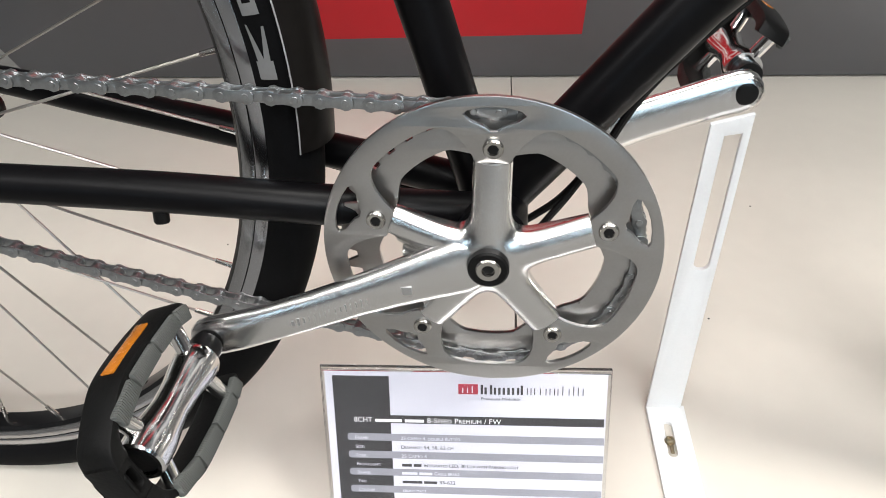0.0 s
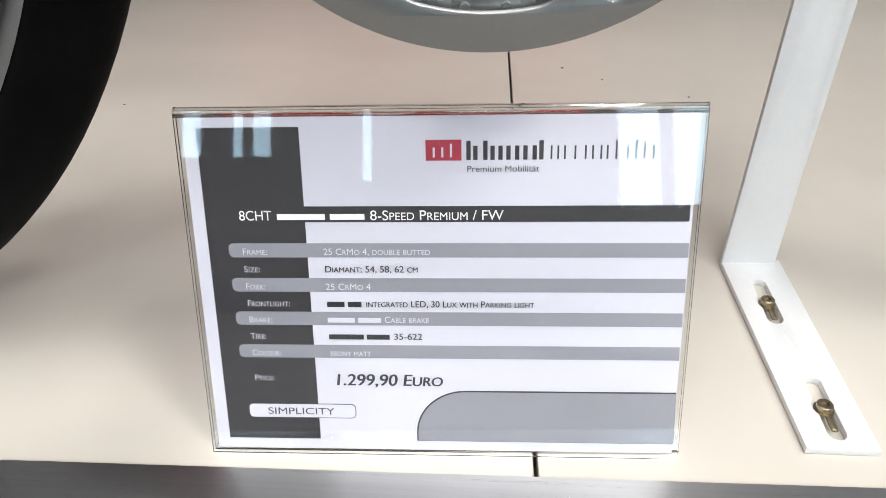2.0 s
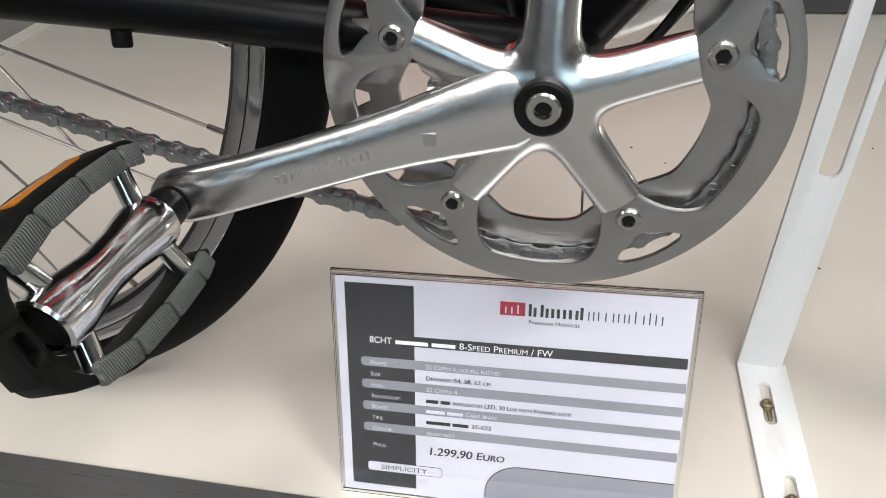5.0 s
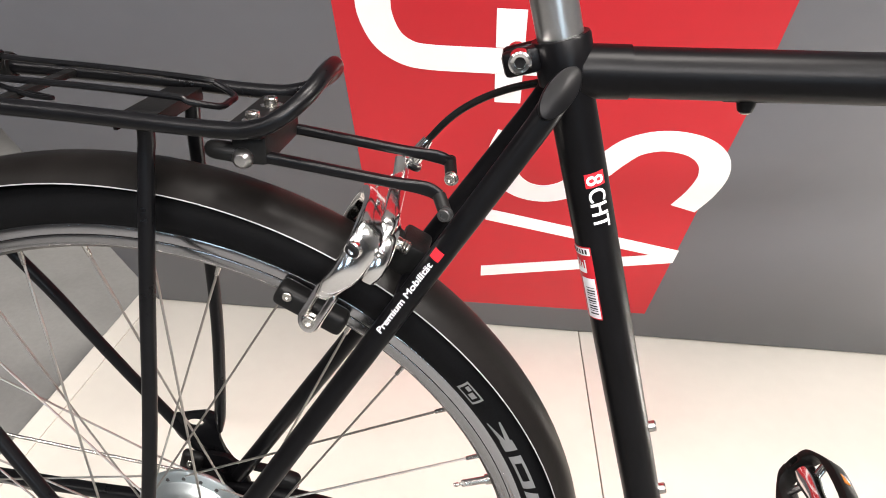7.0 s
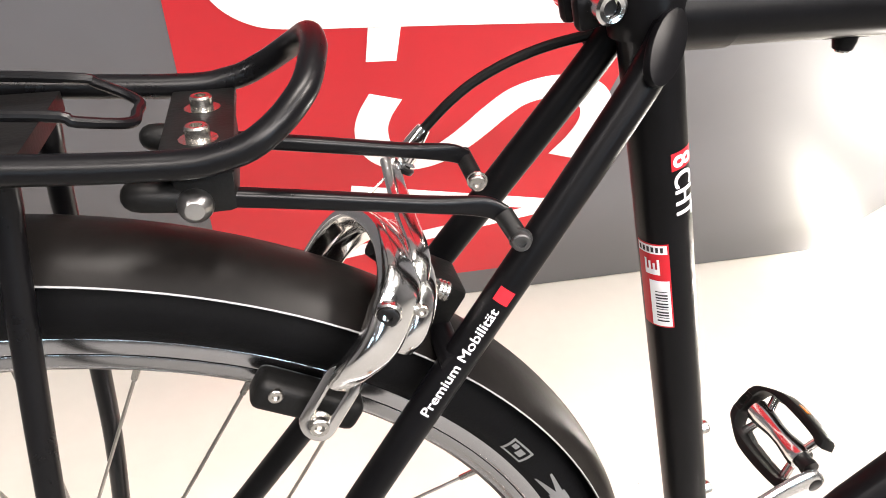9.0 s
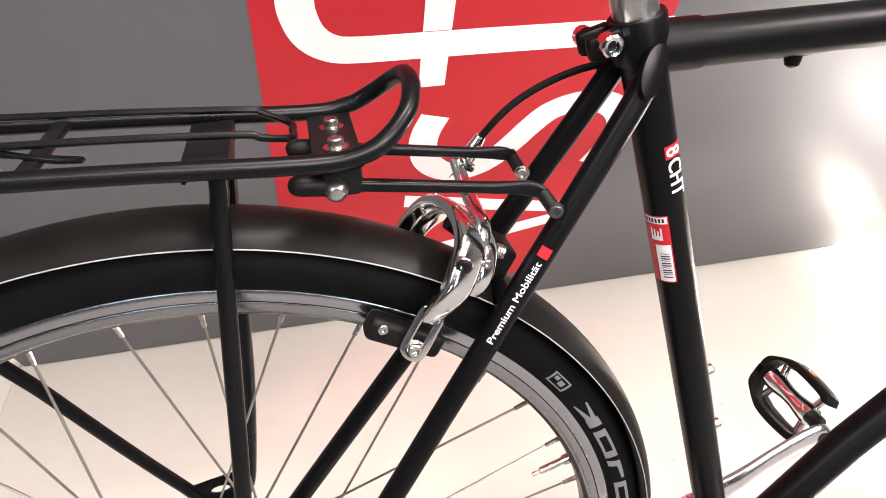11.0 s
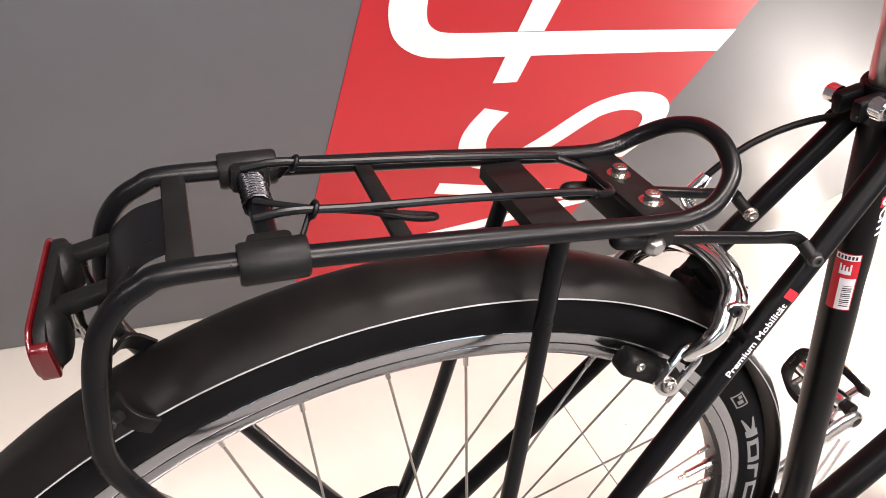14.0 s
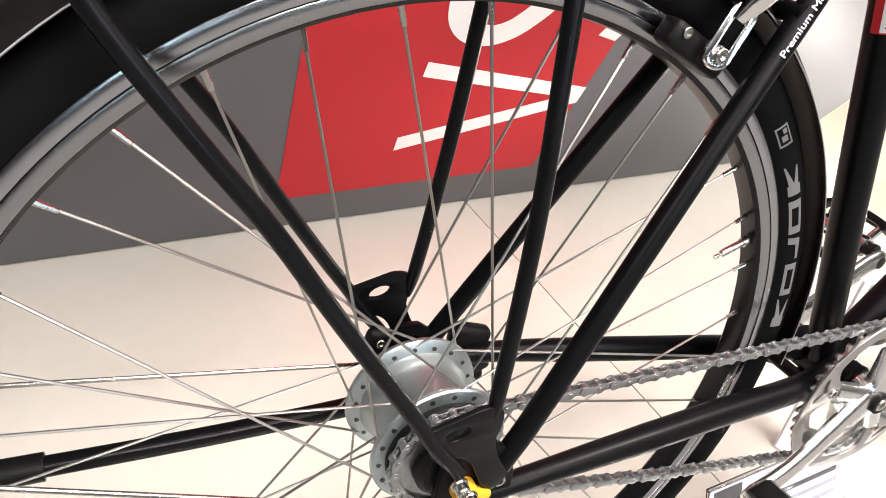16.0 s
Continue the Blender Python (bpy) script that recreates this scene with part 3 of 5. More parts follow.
for k in range(18):
    for sy in (-1, 1):
        a = radians(20 * k + (10 if sy > 0 else 0))
        holes.append(lathe([(0.0019, -0.0004), (0.0019, 0.0004), (0, 0.0004)], axis_frame(rf @ Vector((0.0453 * math.cos(a), 0.0453 * math.sin(a), 0.0198 if sy > 0 else -0.0334)), (0, -1, 0)), 8))
tagged(part("spoke_holes", join(*holes), "dark", rear), "dark spoke holes in the hub flanges", kind="stuff")
part("dust_cap", lathe([(0.0, -0.0405), (0.034, -0.0405), (0.0400, -0.0395), (0.0412, -0.0380), (0.0412, -0.0325)], rf, 48), "plastic", rear)
NT = 19
teeth = []
for k in range(NT):
    for da, r in ((-0.32, 0.0352), (-0.12, 0.0415), (0.12, 0.0415), (0.32, 0.0352)):
        a = 2 * math.pi * (k + da) / NT
        teeth.append((r * math.cos(a), r * math.sin(a)))
part("sprocket", plate([teeth, arc(0, 0, 0.021, 0, 360, 24)[:-1]], 0.0023, rf @ pose(0, 0, -0.0435)), "chain", rear)
part("gear_joint", lathe([(0.0, -0.0585), (0.013, -0.0585), (0.022, -0.056), (0.026, -0.051), (0.026, -0.047)], rf, 32), "plastic", rear)
for sy in (-1, 1):
    part("axle_nut", lathe([(0.0045, 0.0780), (0.0072, 0.0782), (0.0072, 0.0790), (0.0068, 0.081), (0.0060, 0.082), (0.0060, 0.093), (0.0045, 0.096), (0.0, 0.0965)], axis_frame(WC, (0, sy, 0)), 24), "polish", rear, "polished axle cap nut")
    part("axle_washer", join(box((0.021, 0.0085, 0.0125), pose(WC.x + 0.007, sy * 0.0750, WC.z - 0.004, 0, 25, 0), 0.003), lathe([(0.0, 0.066), (0.0088, 0.066), (0.0088, 0.0785), (0.0, 0.0785)], axis_frame(WC, (0, sy, 0)), 20)), "yellow" if sy < 0 else "plastic", rear, "yellow plastic axle washer" if sy < 0 else "black axle washer")
front, ff = wheel(FC, "front_wheel", False)
part("front_hub", lathe([(0, -0.05), (0.008, -0.05), (0.014, -0.042), (0.034, -0.035), (0.034, -0.030), (0.018, -0.024), (0.018, 0.024), (0.034, 0.030), (0.034, 0.035), (0.014, 0.042), (0.008, 0.05), (0, 0.05)], ff, 40), "hub", front)
for sy in (-1, 1):
    part("fork_blade", tube(smooth([(0.472, sy * 0.012, 0.690), (0.488, sy * 0.044, 0.655), (0.535, sy * 0.047, 0.52), (0.585, sy * 0.049, 0.40), (0.612, sy * 0.05, 0.352)], 6), 0.010, 18), "paint", bike)


# ---- mudguards ----
def guard_shell(center, crest, a0, a1, half=0.0265, drop=0.0122, n=90, inset=0.0, lo=-1.0, hi=1.0, lift=0.0, cols=13):
    bm = bmesh.new()
    rows = []
    for i in range(n + 1):
        a = a0 + (a1 - a0) * i / n
        r0 = KW * crest(a) + lift
        row = []
        for k in range(cols):
            s = lo + (hi - lo) * k / (cols - 1)
            y = half * s
            r = r0 - drop * abs(s) ** 2.2
            row.append(bm.verts.new((center.x + r * math.cos(radians(a)), y, center.z + r * math.sin(radians(a)))))
        rows.append(row)
    for i in range(n):
        for k in range(cols - 1):
            bm.faces.new((rows[i][k], rows[i + 1][k], rows[i + 1][k + 1], rows[i][k + 1]))
    return bm


def thicken(bm, t):
    bmesh.ops.recalc_face_normals(bm, faces=bm.faces)
    geom = bm.faces[:]
    bmesh.ops.solidify(bm, geom=geom, thickness=t)
    return bm


def crest(a):
    if a < 80:
        return 0.3540 + 0.0110 * math.sin(radians(max(0, min(90, (a + 8) * 1.02))))
    return 0.3650 - 0.0055 * max(0, (a - 100) / 60) ** 1.2


mud = part("rear_mudguard", thicken(guard_shell(WC, crest, -5, 203), 0.0013), "guard", bike, "dark plastic rear mudguard with silver edge lines")
for sy in (-1, 1):
    line = []
    for i in range(121):
        a = -5 + 208 * i / 120
        r = KW * crest(a) - 0.0122
        line.append((WC.x + r * math.cos(radians(a)), sy * 0.0268, WC.z + r * math.sin(radians(a))))
    part("edge_line", tube(line, 0.00045, 6), "stripe", mud, "thin silver edge line")
part("reflector_strip", thicken(guard_shell(WC, crest, 136, 158, half=0.011, drop=0.0028, n=24, lift=0.0028, cols=9), 0.003), "red_lens", mud, "red reflector strip on the mudguard")
fr_guard = part("front_mudguard", thicken(guard_shell(FC, lambda a: 0.367, 40, 176), 0.0013), "guard", bike, "dark plastic front mudguard")
part("end_cap", lathe([(0, 0.003), (0.017, 0.003), (0.019, 0.001), (0.019, -0.004)], axis_frame((FC.x - 0.366, -0.012, FC.z + 0.02), (-0.35, -1, 0.1)), 24), "plastic", fr_guard)
part("screw", bolt((FC.x - 0.367, -0.0165, FC.z + 0.02), (-0.35, -1, 0.1), 0.004, 0.002), "steel", fr_guard)
# stays of the rear mudguard and the clip that ties it to the rack
for sy in (-1, 1):
    a = radians(163)
    end = (WC.x + 0.353 * math.cos(a), sy * 0.027, WC.z + 0.353 * math.sin(a))
    part("mudguard_stay", tube([end, (-0.457, sy * 0.0755, 0.347)], 0.0017, 10), "steel", mud, "steel mudguard stay")
ca = radians(115)
cr = Vector((math.cos(ca), 0, math.sin(ca)))
ct = Vector((-math.sin(ca), 0, math.cos(ca)))
over = [(-0.0292, 0.346), (-0.0298, 0.3545), (-0.0262, 0.3605), (-0.0190, 0.3645)]
for sy in (-1, 1):
    bm = bmesh.new()
    clip = part("mudguard_clip", sweep(bm, smooth([WC + cr * r + ct * (0.012 * (r - 0.346) / 0.023) + Vector((0, -sy * y, 0)) for y, r in over], 4), [(0.0050, 0.0010), (0.0045, 0.0014), (-0.0045, 0.0014), (-0.0050, 0.0010), (-0.0050, -0.0008), (0.0050, -0.0008)], None, ct), "plastic", mud, "black plastic strap on the mudguard")
    part("clip_ear", box((0.012, 0.007, 0.005), axis_frame(WC + cr * 0.365 + ct * 0.010 + Vector((0, sy * 0.0325, 0)), (0, sy, 0), ct), 0.0025), "plastic", clip)
    part("clip_screw", bolt(WC + cr * 0.365 + ct * 0.011 + Vector((0, sy * 0.0350, 0)), (0.1, sy, 0), 0.0028, 0.002), "dark", clip)


# ---- chain ----
CY, R1, NR = -0.0435, 0.0127 / (2 * math.sin(math.pi / 19)), 40
R2 = 0.0127 / (2 * math.sin(math.pi / NR))
c1, c2 = Vector((WC.x, WC.z)), Vector((BB.x, BB.z))
dd = c2 - c1
cphi = (R1 - R2) / dd.length
sphi = math.sqrt(1 - cphi * cphi)
du = dd.normalized()
pu = Vector((-du.y, du.x))
nu, nl = du * cphi + pu * sphi, du * cphi - pu * sphi
au, al = math.atan2(nu.y, nu.x), math.atan2(nl.y, nl.x)
loop = []
up0, up1, lo0, lo1 = c1 + nu * R1, c2 + nu * R2, c2 + nl * R2, c1 + nl * R1
loop += [up0.lerp(up1, k / 60) for k in range(60)]
a1 = al if al < au else al - 2 * math.pi
loop += [c2 + Vector((math.cos(au + (a1 - au) * k / 90), math.sin(au + (a1 - au) * k / 90))) * R2 for k in range(90)]
sag = lambda k: Vector((0, -0.004 * math.sin(math.pi * k / 60)))
loop += [lo0.lerp(lo1, k / 60) + sag(k) for k in range(60)]
a2 = au if au < al else au - 2 * math.pi
loop += [c1 + Vector((math.cos(al + (a2 - al) * k / 60), math.sin(al + (a2 - al) * k / 60))) * R1 for k in range(60)]
seglen = [(loop[(i + 1) % len(loop)] - loop[i]).length for i in range(len(loop))]
total = sum(seglen)
NL = 2 * round(total / 0.0127 / 2)


def on_chain(s):
    s %= total
    for i, l in enumerate(seglen):
        if s <= l:
            return loop[i].lerp(loop[(i + 1) % len(loop)], s / l)
        s -= l
    return loop[0]


PITCH = total / NL


def link_mesh(half_gap, waist, pins):
    h = 0.0042
    out = [(-PITCH / 2 + x, y) for x, y in arc(0, 0, h, 50, 310, 7)] + [(0, -waist)] + [(PITCH / 2 + x, y) for x, y in arc(0, 0, h, 230, 490, 7)] + [(0, waist)]
    ms = []
    for sy in (-1, 1):
        ms.append(plate([out], 0.0011, Matrix(((1, 0, 0, 0), (0, 0, 1, sy * half_gap), (0, 1, 0, 0), (0, 0, 0, 1))), 0.0002))
    for sx in (-1, 1):
        f = axis_frame((sx * PITCH / 2, 0, 0), (0, 1, 0))
        ms.append(lathe([(0, -0.0046), (0.0017, -0.0046), (0.0019, -0.0042), (0.0019, 0.0042), (0.0017, 0.0046), (0, 0.0046)] if pins else [(0, -0.0025), (0.0038, -0.0025), (0.0038, 0.0025), (0, 0.0025)], f, 10))
    return join(*ms)


cf = axis_frame(BB, (0, 1, 0))
chain = None
outer = inner = None
for k in range(NL):
    p, q = on_chain(k * PITCH), on_chain((k + 1) * PITCH)
    mid, d = (p + q) / 2, (q - p).normalized()
    m = Matrix(((d.x, 0, -d.y, mid.x), (0, 1, 0, CY), (d.y, 0, d.x, mid.y), (0, 0, 0, 1)))
    if chain is None:
        chain = part("chain", link_mesh(0.0036, 0.0028, True), "chain", bike, "grey steel bicycle chain", 40)
        chain.matrix_basis = m
        outer = chain.data
        continue
    if inner is None and k % 2:
        inner = link_mesh(0.0024, 0.0030, False)
        ob = part("chain_link", inner, "chain", None, "", 40)
        inner = ob.data
    else:
        ob = new("chain_link", inner if k % 2 else outer)
    ob.parent = chain
    ob.matrix_parent_inverse = chain.matrix_basis.inverted()
    ob.matrix_basis = m

# ---- crankset ----
BA = 87.3
XZ = Matrix(((1, 0, 0, BB.x), (0, 0, -1, 0), (0, 1, 0, BB.z), (0, 0, 0, 1)))


def pol(r, deg):
    return (r * math.cos(radians(deg)), r * math.sin(radians(deg)))


inner_edge = []
for k in range(240):
    deg = k * 1.5
    near = min(abs((deg - (BA + 72 * j) + 180) % 360 - 180) for j in range(5))
    if near < 8.5:
        r = 0.0570
    else:
        t = min(1, (near - 8.5) / 15.0)
        r = 0.0570 + 0.0235 * (1 - (1 - t) ** 2.2)
    inner_edge.append(pol(r, deg))
holes = []
for j in range(5):
    a = BA + 72 * j
    tri = [(-0.0135, 0.0845), (-0.0152, 0.0825), (-0.0120, 0.0795), (-0.0045, 0.0765), (-0.0018, 0.0742), (0.0018, 0.0742), (0.0045, 0.0765), (0.0120, 0.0795), (0.0152, 0.0825), (0.0135, 0.0845), (0.007, 0.0862), (0, 0.0868), (-0.007, 0.0862)]
    c, s_ = math.cos(radians(a - 90)), math.sin(radians(a - 90))
    holes.append([(x * c - y * s_, x * s_ + y * c) for x, y in tri])
crank = part("crankset", lathe([(0, -0.0610), (0.012, -0.0610), (0.0165, -0.0595), (0.0175, -0.058), (0.0175, -0.040), (0, -0.040)], cf, 48), "polish", bike, "polished aluminium crankset with chainguard")
part("chainguard", plate([[pol(0.0925, k * 2) for k in range(180)], inner_edge] + holes, 0.0030, XZ @ pose(0, 0, 0.0525), 0.0006), "anod", crank, "anodised aluminium chainguard ring")
rt = []
for k in range(NR):
    for da, r in ((-0.34, R2 - 0.0039), (-0.13, R2 + 0.0036), (0.13, R2 + 0.0036), (0.34, R2 - 0.0039)):
        rt.append(pol(r, 360 * (k + da) / NR))
ring_in = []
for k in range(120):
    near = min(abs((k * 3 - (BA + 72 * j) + 180) % 360 - 180) for j in range(5))
    ring_in.append(pol(0.0575 if near < 10 else 0.0575 + 0.0060 * min(1, (near - 10) / 12), k * 3))
part("chainring", plate([rt, ring_in], 0.0030, XZ @ pose(0, 0, 0.0435), 0.0004), "anod", crank, "toothed aluminium chainring")
squircle = [((abs(math.cos(t)) ** 0.7) * (1 if math.cos(t) >= 0 else -1), (abs(math.sin(t)) ** 0.7) * (1 if math.sin(t) >= 0 else -1)) for t in [2 * math.pi * k / 24 for k in range(24)]]


soft_oval = [((abs(math.cos(t)) ** 0.85) * (1 if math.cos(t) >= 0 else -1), (abs(math.sin(t)) ** 0.85) * (1 if math.sin(t) >= 0 else -1)) for t in [2 * math.pi * k / 32 for k in range(32)]]


def arm_mesh(deg, sy, k=1.0, out=0.0, wide=1.0):
    u = Vector((math.cos(radians(deg)), 0, math.sin(radians(deg))))
    path, sc = [], []
    for r, y, th, w in ((-0.002, 0.0575, 0.0040, 0.0120), (0.015, 0.0585, 0.0062, 0.0175), (0.035, 0.0605, 0.0076, 0.0160), (0.055, 0.0640, 0.0076, 0.0140), (0.075, 0.0685, 0.0066, 0.0126), (0.100, 0.0740, 0.0062, 0.0120), (0.125, 0.0785, 0.0060, 0.0119), (0.146, 0.0810, 0.0060, 0.0125), (0.160, 0.0815, 0.0060, 0.0130), (0.167, 0.0815, 0.0060, 0.0118), (0.172, 0.0815, 0.0057, 0.0085), (0.1745, 0.0815, 0.0045, 0.0045)):
        path.append(BB + u * r * k + Vector((0, sy * (y + out * min(1.0, max(0.0, r) / 0.12)), 0)))
        sc.append((th, w * wide))
    bm = bmesh.new()
    sweep(bm, path, soft_oval, sc)
    return bm


CA = 194.0


def spider_mesh():
    """Five rounded ribs that flow with wide fillets into one hub and into the root of the crank."""
    ribs = [(BA + 72 * j, 0.0103, 0.0570) for j in range(5)] + [(CA, 0.0150, 0.046)]
    dirs = [(math.cos(radians(a)), math.sin(radians(a)), w, reach) for a, w, reach in ribs]

    def inside(x, z):
        """Depth below the outline, with the ribs blended softly into each other."""
        total = math.exp(-(math.hypot(x, z) - 0.0205) / 0.0042)
        for c, s_, w, reach in dirs:
            t = max(0.0, x * c + z * s_)
            total += math.exp(-(math.hypot(x - c * t, z - s_ * t) - w) / 0.0024)
        return 0.0024 * math.log(total)

    bm = bmesh.new()
    NA, rows_in = 480, 20
    front = []
    for k in range(NA):
        deg = 360 * k / NA
        c, s_ = math.cos(radians(deg)), math.sin(radians(deg))
        cut = 0.0565
        for a, w, reach in ribs:
            d = abs((deg - a + 180) % 360 - 180)
            if d < 30:
                cut = reach / math.cos(radians(d))
        lo, hi = 0.012, cut
        if inside(c * hi, s_ * hi) < 0:
            for _ in range(24):
                mid = (lo + hi) / 2
                if inside(c * mid, s_ * mid) > 0:
                    lo = mid
                else:
                    hi = mid
        row = []
        for i in range(rows_in + 1):
            r = hi * (1 - (1 - i / rows_in) ** 1.6)
            depth = min(1.0, max(0.0, inside(c * r, s_ * r)) / 0.0100)
            y = 0.0575 - 0.0078 * (r / 0.058) + 0.0066 * math.sqrt(max(0.0, 1 - (1 - depth) ** 2))
            row.append(bm.verts.new((BB.x + r * c, -y, BB.z + r * s_)))
        row.append(bm.verts.new((BB.x + hi * c, -0.0485, BB.z + hi * s_)))
        front.append(row)
    for k in range(NA):
        a, b = front[k], front[(k + 1) % NA]
        for i in range(rows_in + 1):
            bm.faces.new((a[i], b[i], b[i + 1], a[i + 1]))
    bmesh.ops.remove_doubles(bm, verts=bm.verts, dist=2e-5)
    return bm


part("spider", spider_mesh(), "crank", crank, "polished five-armed spider", 50)
for j in range(5):
    x, z = pol(0.065, BA + 72 * j)
    q = Vector((BB.x + x, -0.0545, BB.z + z))
    cb = part("chainring_bolt", lathe([(0, 0.0005), (0.0029, 0.0005), (0.0030, 0.0016), (0.0046, 0.0018), (0.0054, 0.0008), (0.0054, -0.001)], axis_frame(q, (0, -1, 0)), 20), "steel", crank, "steel chainring bolt")
    part("socket", lathe([(0, 0.0008), (0.0029, 0.0009)], axis_frame(q, (0, -1, 0)), 6), "rimblack", cb)

part("crank_arm", arm_mesh(CA, -1), "crank", crank, "polished crank arm")
part("crank_arm", arm_mesh(CA - 180, 1, 1.0, 0.0, 1.2), "crank", crank, "polished crank arm")
part("crank_boss", lathe([(0, 0.0640), (0.0125, 0.0640), (0.0165, 0.0625), (0.0175, 0.060), (0.0175, 0.038), (0, 0.038)], cf, 32), "polish", crank)
part("dust_ring", lathe([(0.0070, -0.0672), (0.0100, -0.0677), (0.0112, -0.0668), (0.0112, -0.062)], cf, 32), "plastic", crank)
cbolt = part("crank_bolt", lathe([(0, -0.0658), (0.0034, -0.0658), (0.0036, -0.0682), (0.0062, -0.0684), (0.0070, -0.0675), (0.0071, -0.062)], cf, 24), "steel", crank, "steel crank bolt")
part("socket", lathe([(0, -0.0662), (0.0034, -0.0663)], cf, 6), "rimblack", cbolt)
u = Vector((math.cos(radians(CA)), 0, math.sin(radians(CA))))
pr, pl = BB + u * 0.1635, BB - u * 0.1635
part("pedal_eye", lathe([(0.0, 0.0750), (0.0052, 0.0750), (0.0062, 0.0752), (0.0074, 0.0756)], axis_frame((pl.x, 0, pl.z), (0, 1, 0)), 24), "rimblack", crank)
part("pedal_eye", lathe([(0, 0.0880), (0.0060, 0.0880), (0.0082, 0.0872)], axis_frame((pr.x, 0, pr.z), (0, -1, 0)), 24), "rimblack", crank)
# engraved mark along the arm: a pale field and a row of pale bars
ms = [box((0.0095, 0.0008, 0.0052), axis_frame(BB + u * 0.0480 + Vector((0, -0.0702, -0.001)), (0, 0, 1), u), 0)]
for k in range(20):
    r = 0.0545 + k * 0.0030
    ms.append(box((0.0019 if k % 4 else 0.0012, 0.0007, 0.0034 if k % 3 else 0.0048), axis_frame(BB + u * r + Vector((0, -(0.0709 + (r - 0.055) * 0.198), -0.001)), (0, 0, 1), u), 0))
part("engraving", join(*ms), "frosted", crank, "frosted engraved marks", 0)


# ---- pedals ----
def pedal(origin, sy, tilt, face):
    """origin: the outer face of the crank at the pedal axle; tilt: degrees by which the front edge hangs down."""
    t = radians(tilt)
    x, y, z = Vector((math.cos(t), 0, -math.sin(t))), Vector((0, sy * 1.10, 0)), Vector((math.sin(t), 0, math.cos(t)))
    f = Matrix(((x[0], y[0], z[0], origin[0]), (x[1], y[1], z[1], origin[1]), (x[2], y[2], z[2], origin[2]), (0, 0, 0, 1)))
    ay = f @ Matrix(((1, 0, 0, 0), (0, 0, 1, 0), (0, -1, 0, 0), (0, 0, 0, 1)))
    body = part("pedal", lathe([(0.0078, 0.011), (0.0118, 0.0112), (0.0126, 0.014), (0.0122, 0.021), (0.0100, 0.034), (0.0096, 0.046), (0.0114, 0.058), (0.0124, 0.064), (0.0124, 0.0745), (0.0112, 0.0755), (0.0092, 0.0755)], ay, 32), "polish", bike, "pedal with grey rubber treads and amber reflectors")
    part("axle_collar", lathe([(0, 0.0), (0.0088, 0.0), (0.0092, 0.004), (0.0082, 0.0065), (0.0086, 0.0115), (0, 0.0115)], ay, 24), "rimblack", body, "black axle collar")
    part("end_cap", lathe([(0.0092, 0.0725), (0.0088, 0.0735), (0.004, 0.0738), (0, 0.0738)], ay, 24), "plastic", body)
    for sx in (-1, 1):
        for yy in (0.016, 0.064):
            part("strut", tube([f @ Vector((sx * 0.006, yy, 0)), f @ Vector((sx * 0.028, yy + (0.006 if yy > 0.04 else -0.004), 0))], 0.0046, 12), "polish", body)
        outer_edge = smooth([(0.025, -0.001, 0), (0.0320, 0.002, 0), (0.0350, 0.009, 0), (0.0372, 0.030, 0), (0.0372, 0.050, 0), (0.0345, 0.062, 0), (0.0260, 0.077, 0), (0.0195, 0.0850, 0), (0.010, 0.088, 0)], 4)
        inner_side = smooth([(0.010, 0.079, 0), (0.019, 0.0765, 0), (0.0255, 0.069, 0), (0.0283, 0.052, 0), (0.0285, 0.030, 0), (0.0270, 0.012, 0), (0.024, 0.006, 0)], 3)
        part("cage_side", plate([[(sx * p.x, p.y) for p in outer_edge + inner_side]], 0.0205, f @ pose(0, 0, -face * 0.0055), 0.0018), "plastic", body, "black plastic pedal cage")
        rim_pts = [(0.0320, 0.003), (0.0350, 0.013), (0.0358, 0.034), (0.0350, 0.055), (0.0300, 0.074)]
        for a, b in zip(rim_pts[:-1], rim_pts[1:]):
            for sz in (face,):
                p0, p1 = f @ Vector((sx * (a[0] - 0.0055), a[1] + 0.0004, sz * 0.0052)), f @ Vector((sx * (b[0] - 0.0055), b[1] - 0.0004, sz * 0.0052))
                part("tread", box(((p1 - p0).length, 0.0090, 0.0045), axis_frame((p0 + p1) / 2, z * sz, p1 - p0), 0.0012), "grey_rubber", body)
        if face > 0 or sx > 0:
            part("reflector", box((0.036 if face > 0 else 0.012, 0.0012, 0.0075), axis_frame(f @ Vector((sx * 0.0374, 0.038, -face * 0.0055)), z, y), 0.0004), "orange", body, "amber reflector")
    part("bridge", plate([[(-0.013, 0.0785), (0.013, 0.0785), (0.013, 0.0885), (-0.013, 0.0885)], rounded(0.011, 0.0045, 0.002, 4, 0, 0.0838)], 0.018, f @ pose(0, 0, -face * 0.0055), 0.002), "plastic", body)
    return body


pedal(pr + Vector((0, -0.0885, 0)), -1, 72, 1)
pedal(pl + Vector((0.003, 0.0885, 0.007)), 1, -58, -1)

# ---- rear brake ----
def arm(points, scs, steps=5, up=(1, 0, 0)):
    p = smooth(points, steps)
    n = len(p) - 1
    sc = []
    for i in range(n + 1):
        t = i / n * (len(scs) - 1)
        k = min(int(t), len(scs) - 2)
        sc.append(tuple(scs[k][j] + (scs[k + 1][j] - scs[k][j]) * (t - k) for j in (0, 1)))
    bm = bmesh.new()
    return sweep(bm, p, squircle, sc, up)


BRA = radians(60.0)
ER, ET = Vector((math.cos(BRA), 0, math.sin(BRA))), Vector((-math.sin(BRA), 0, math.cos(BRA)))


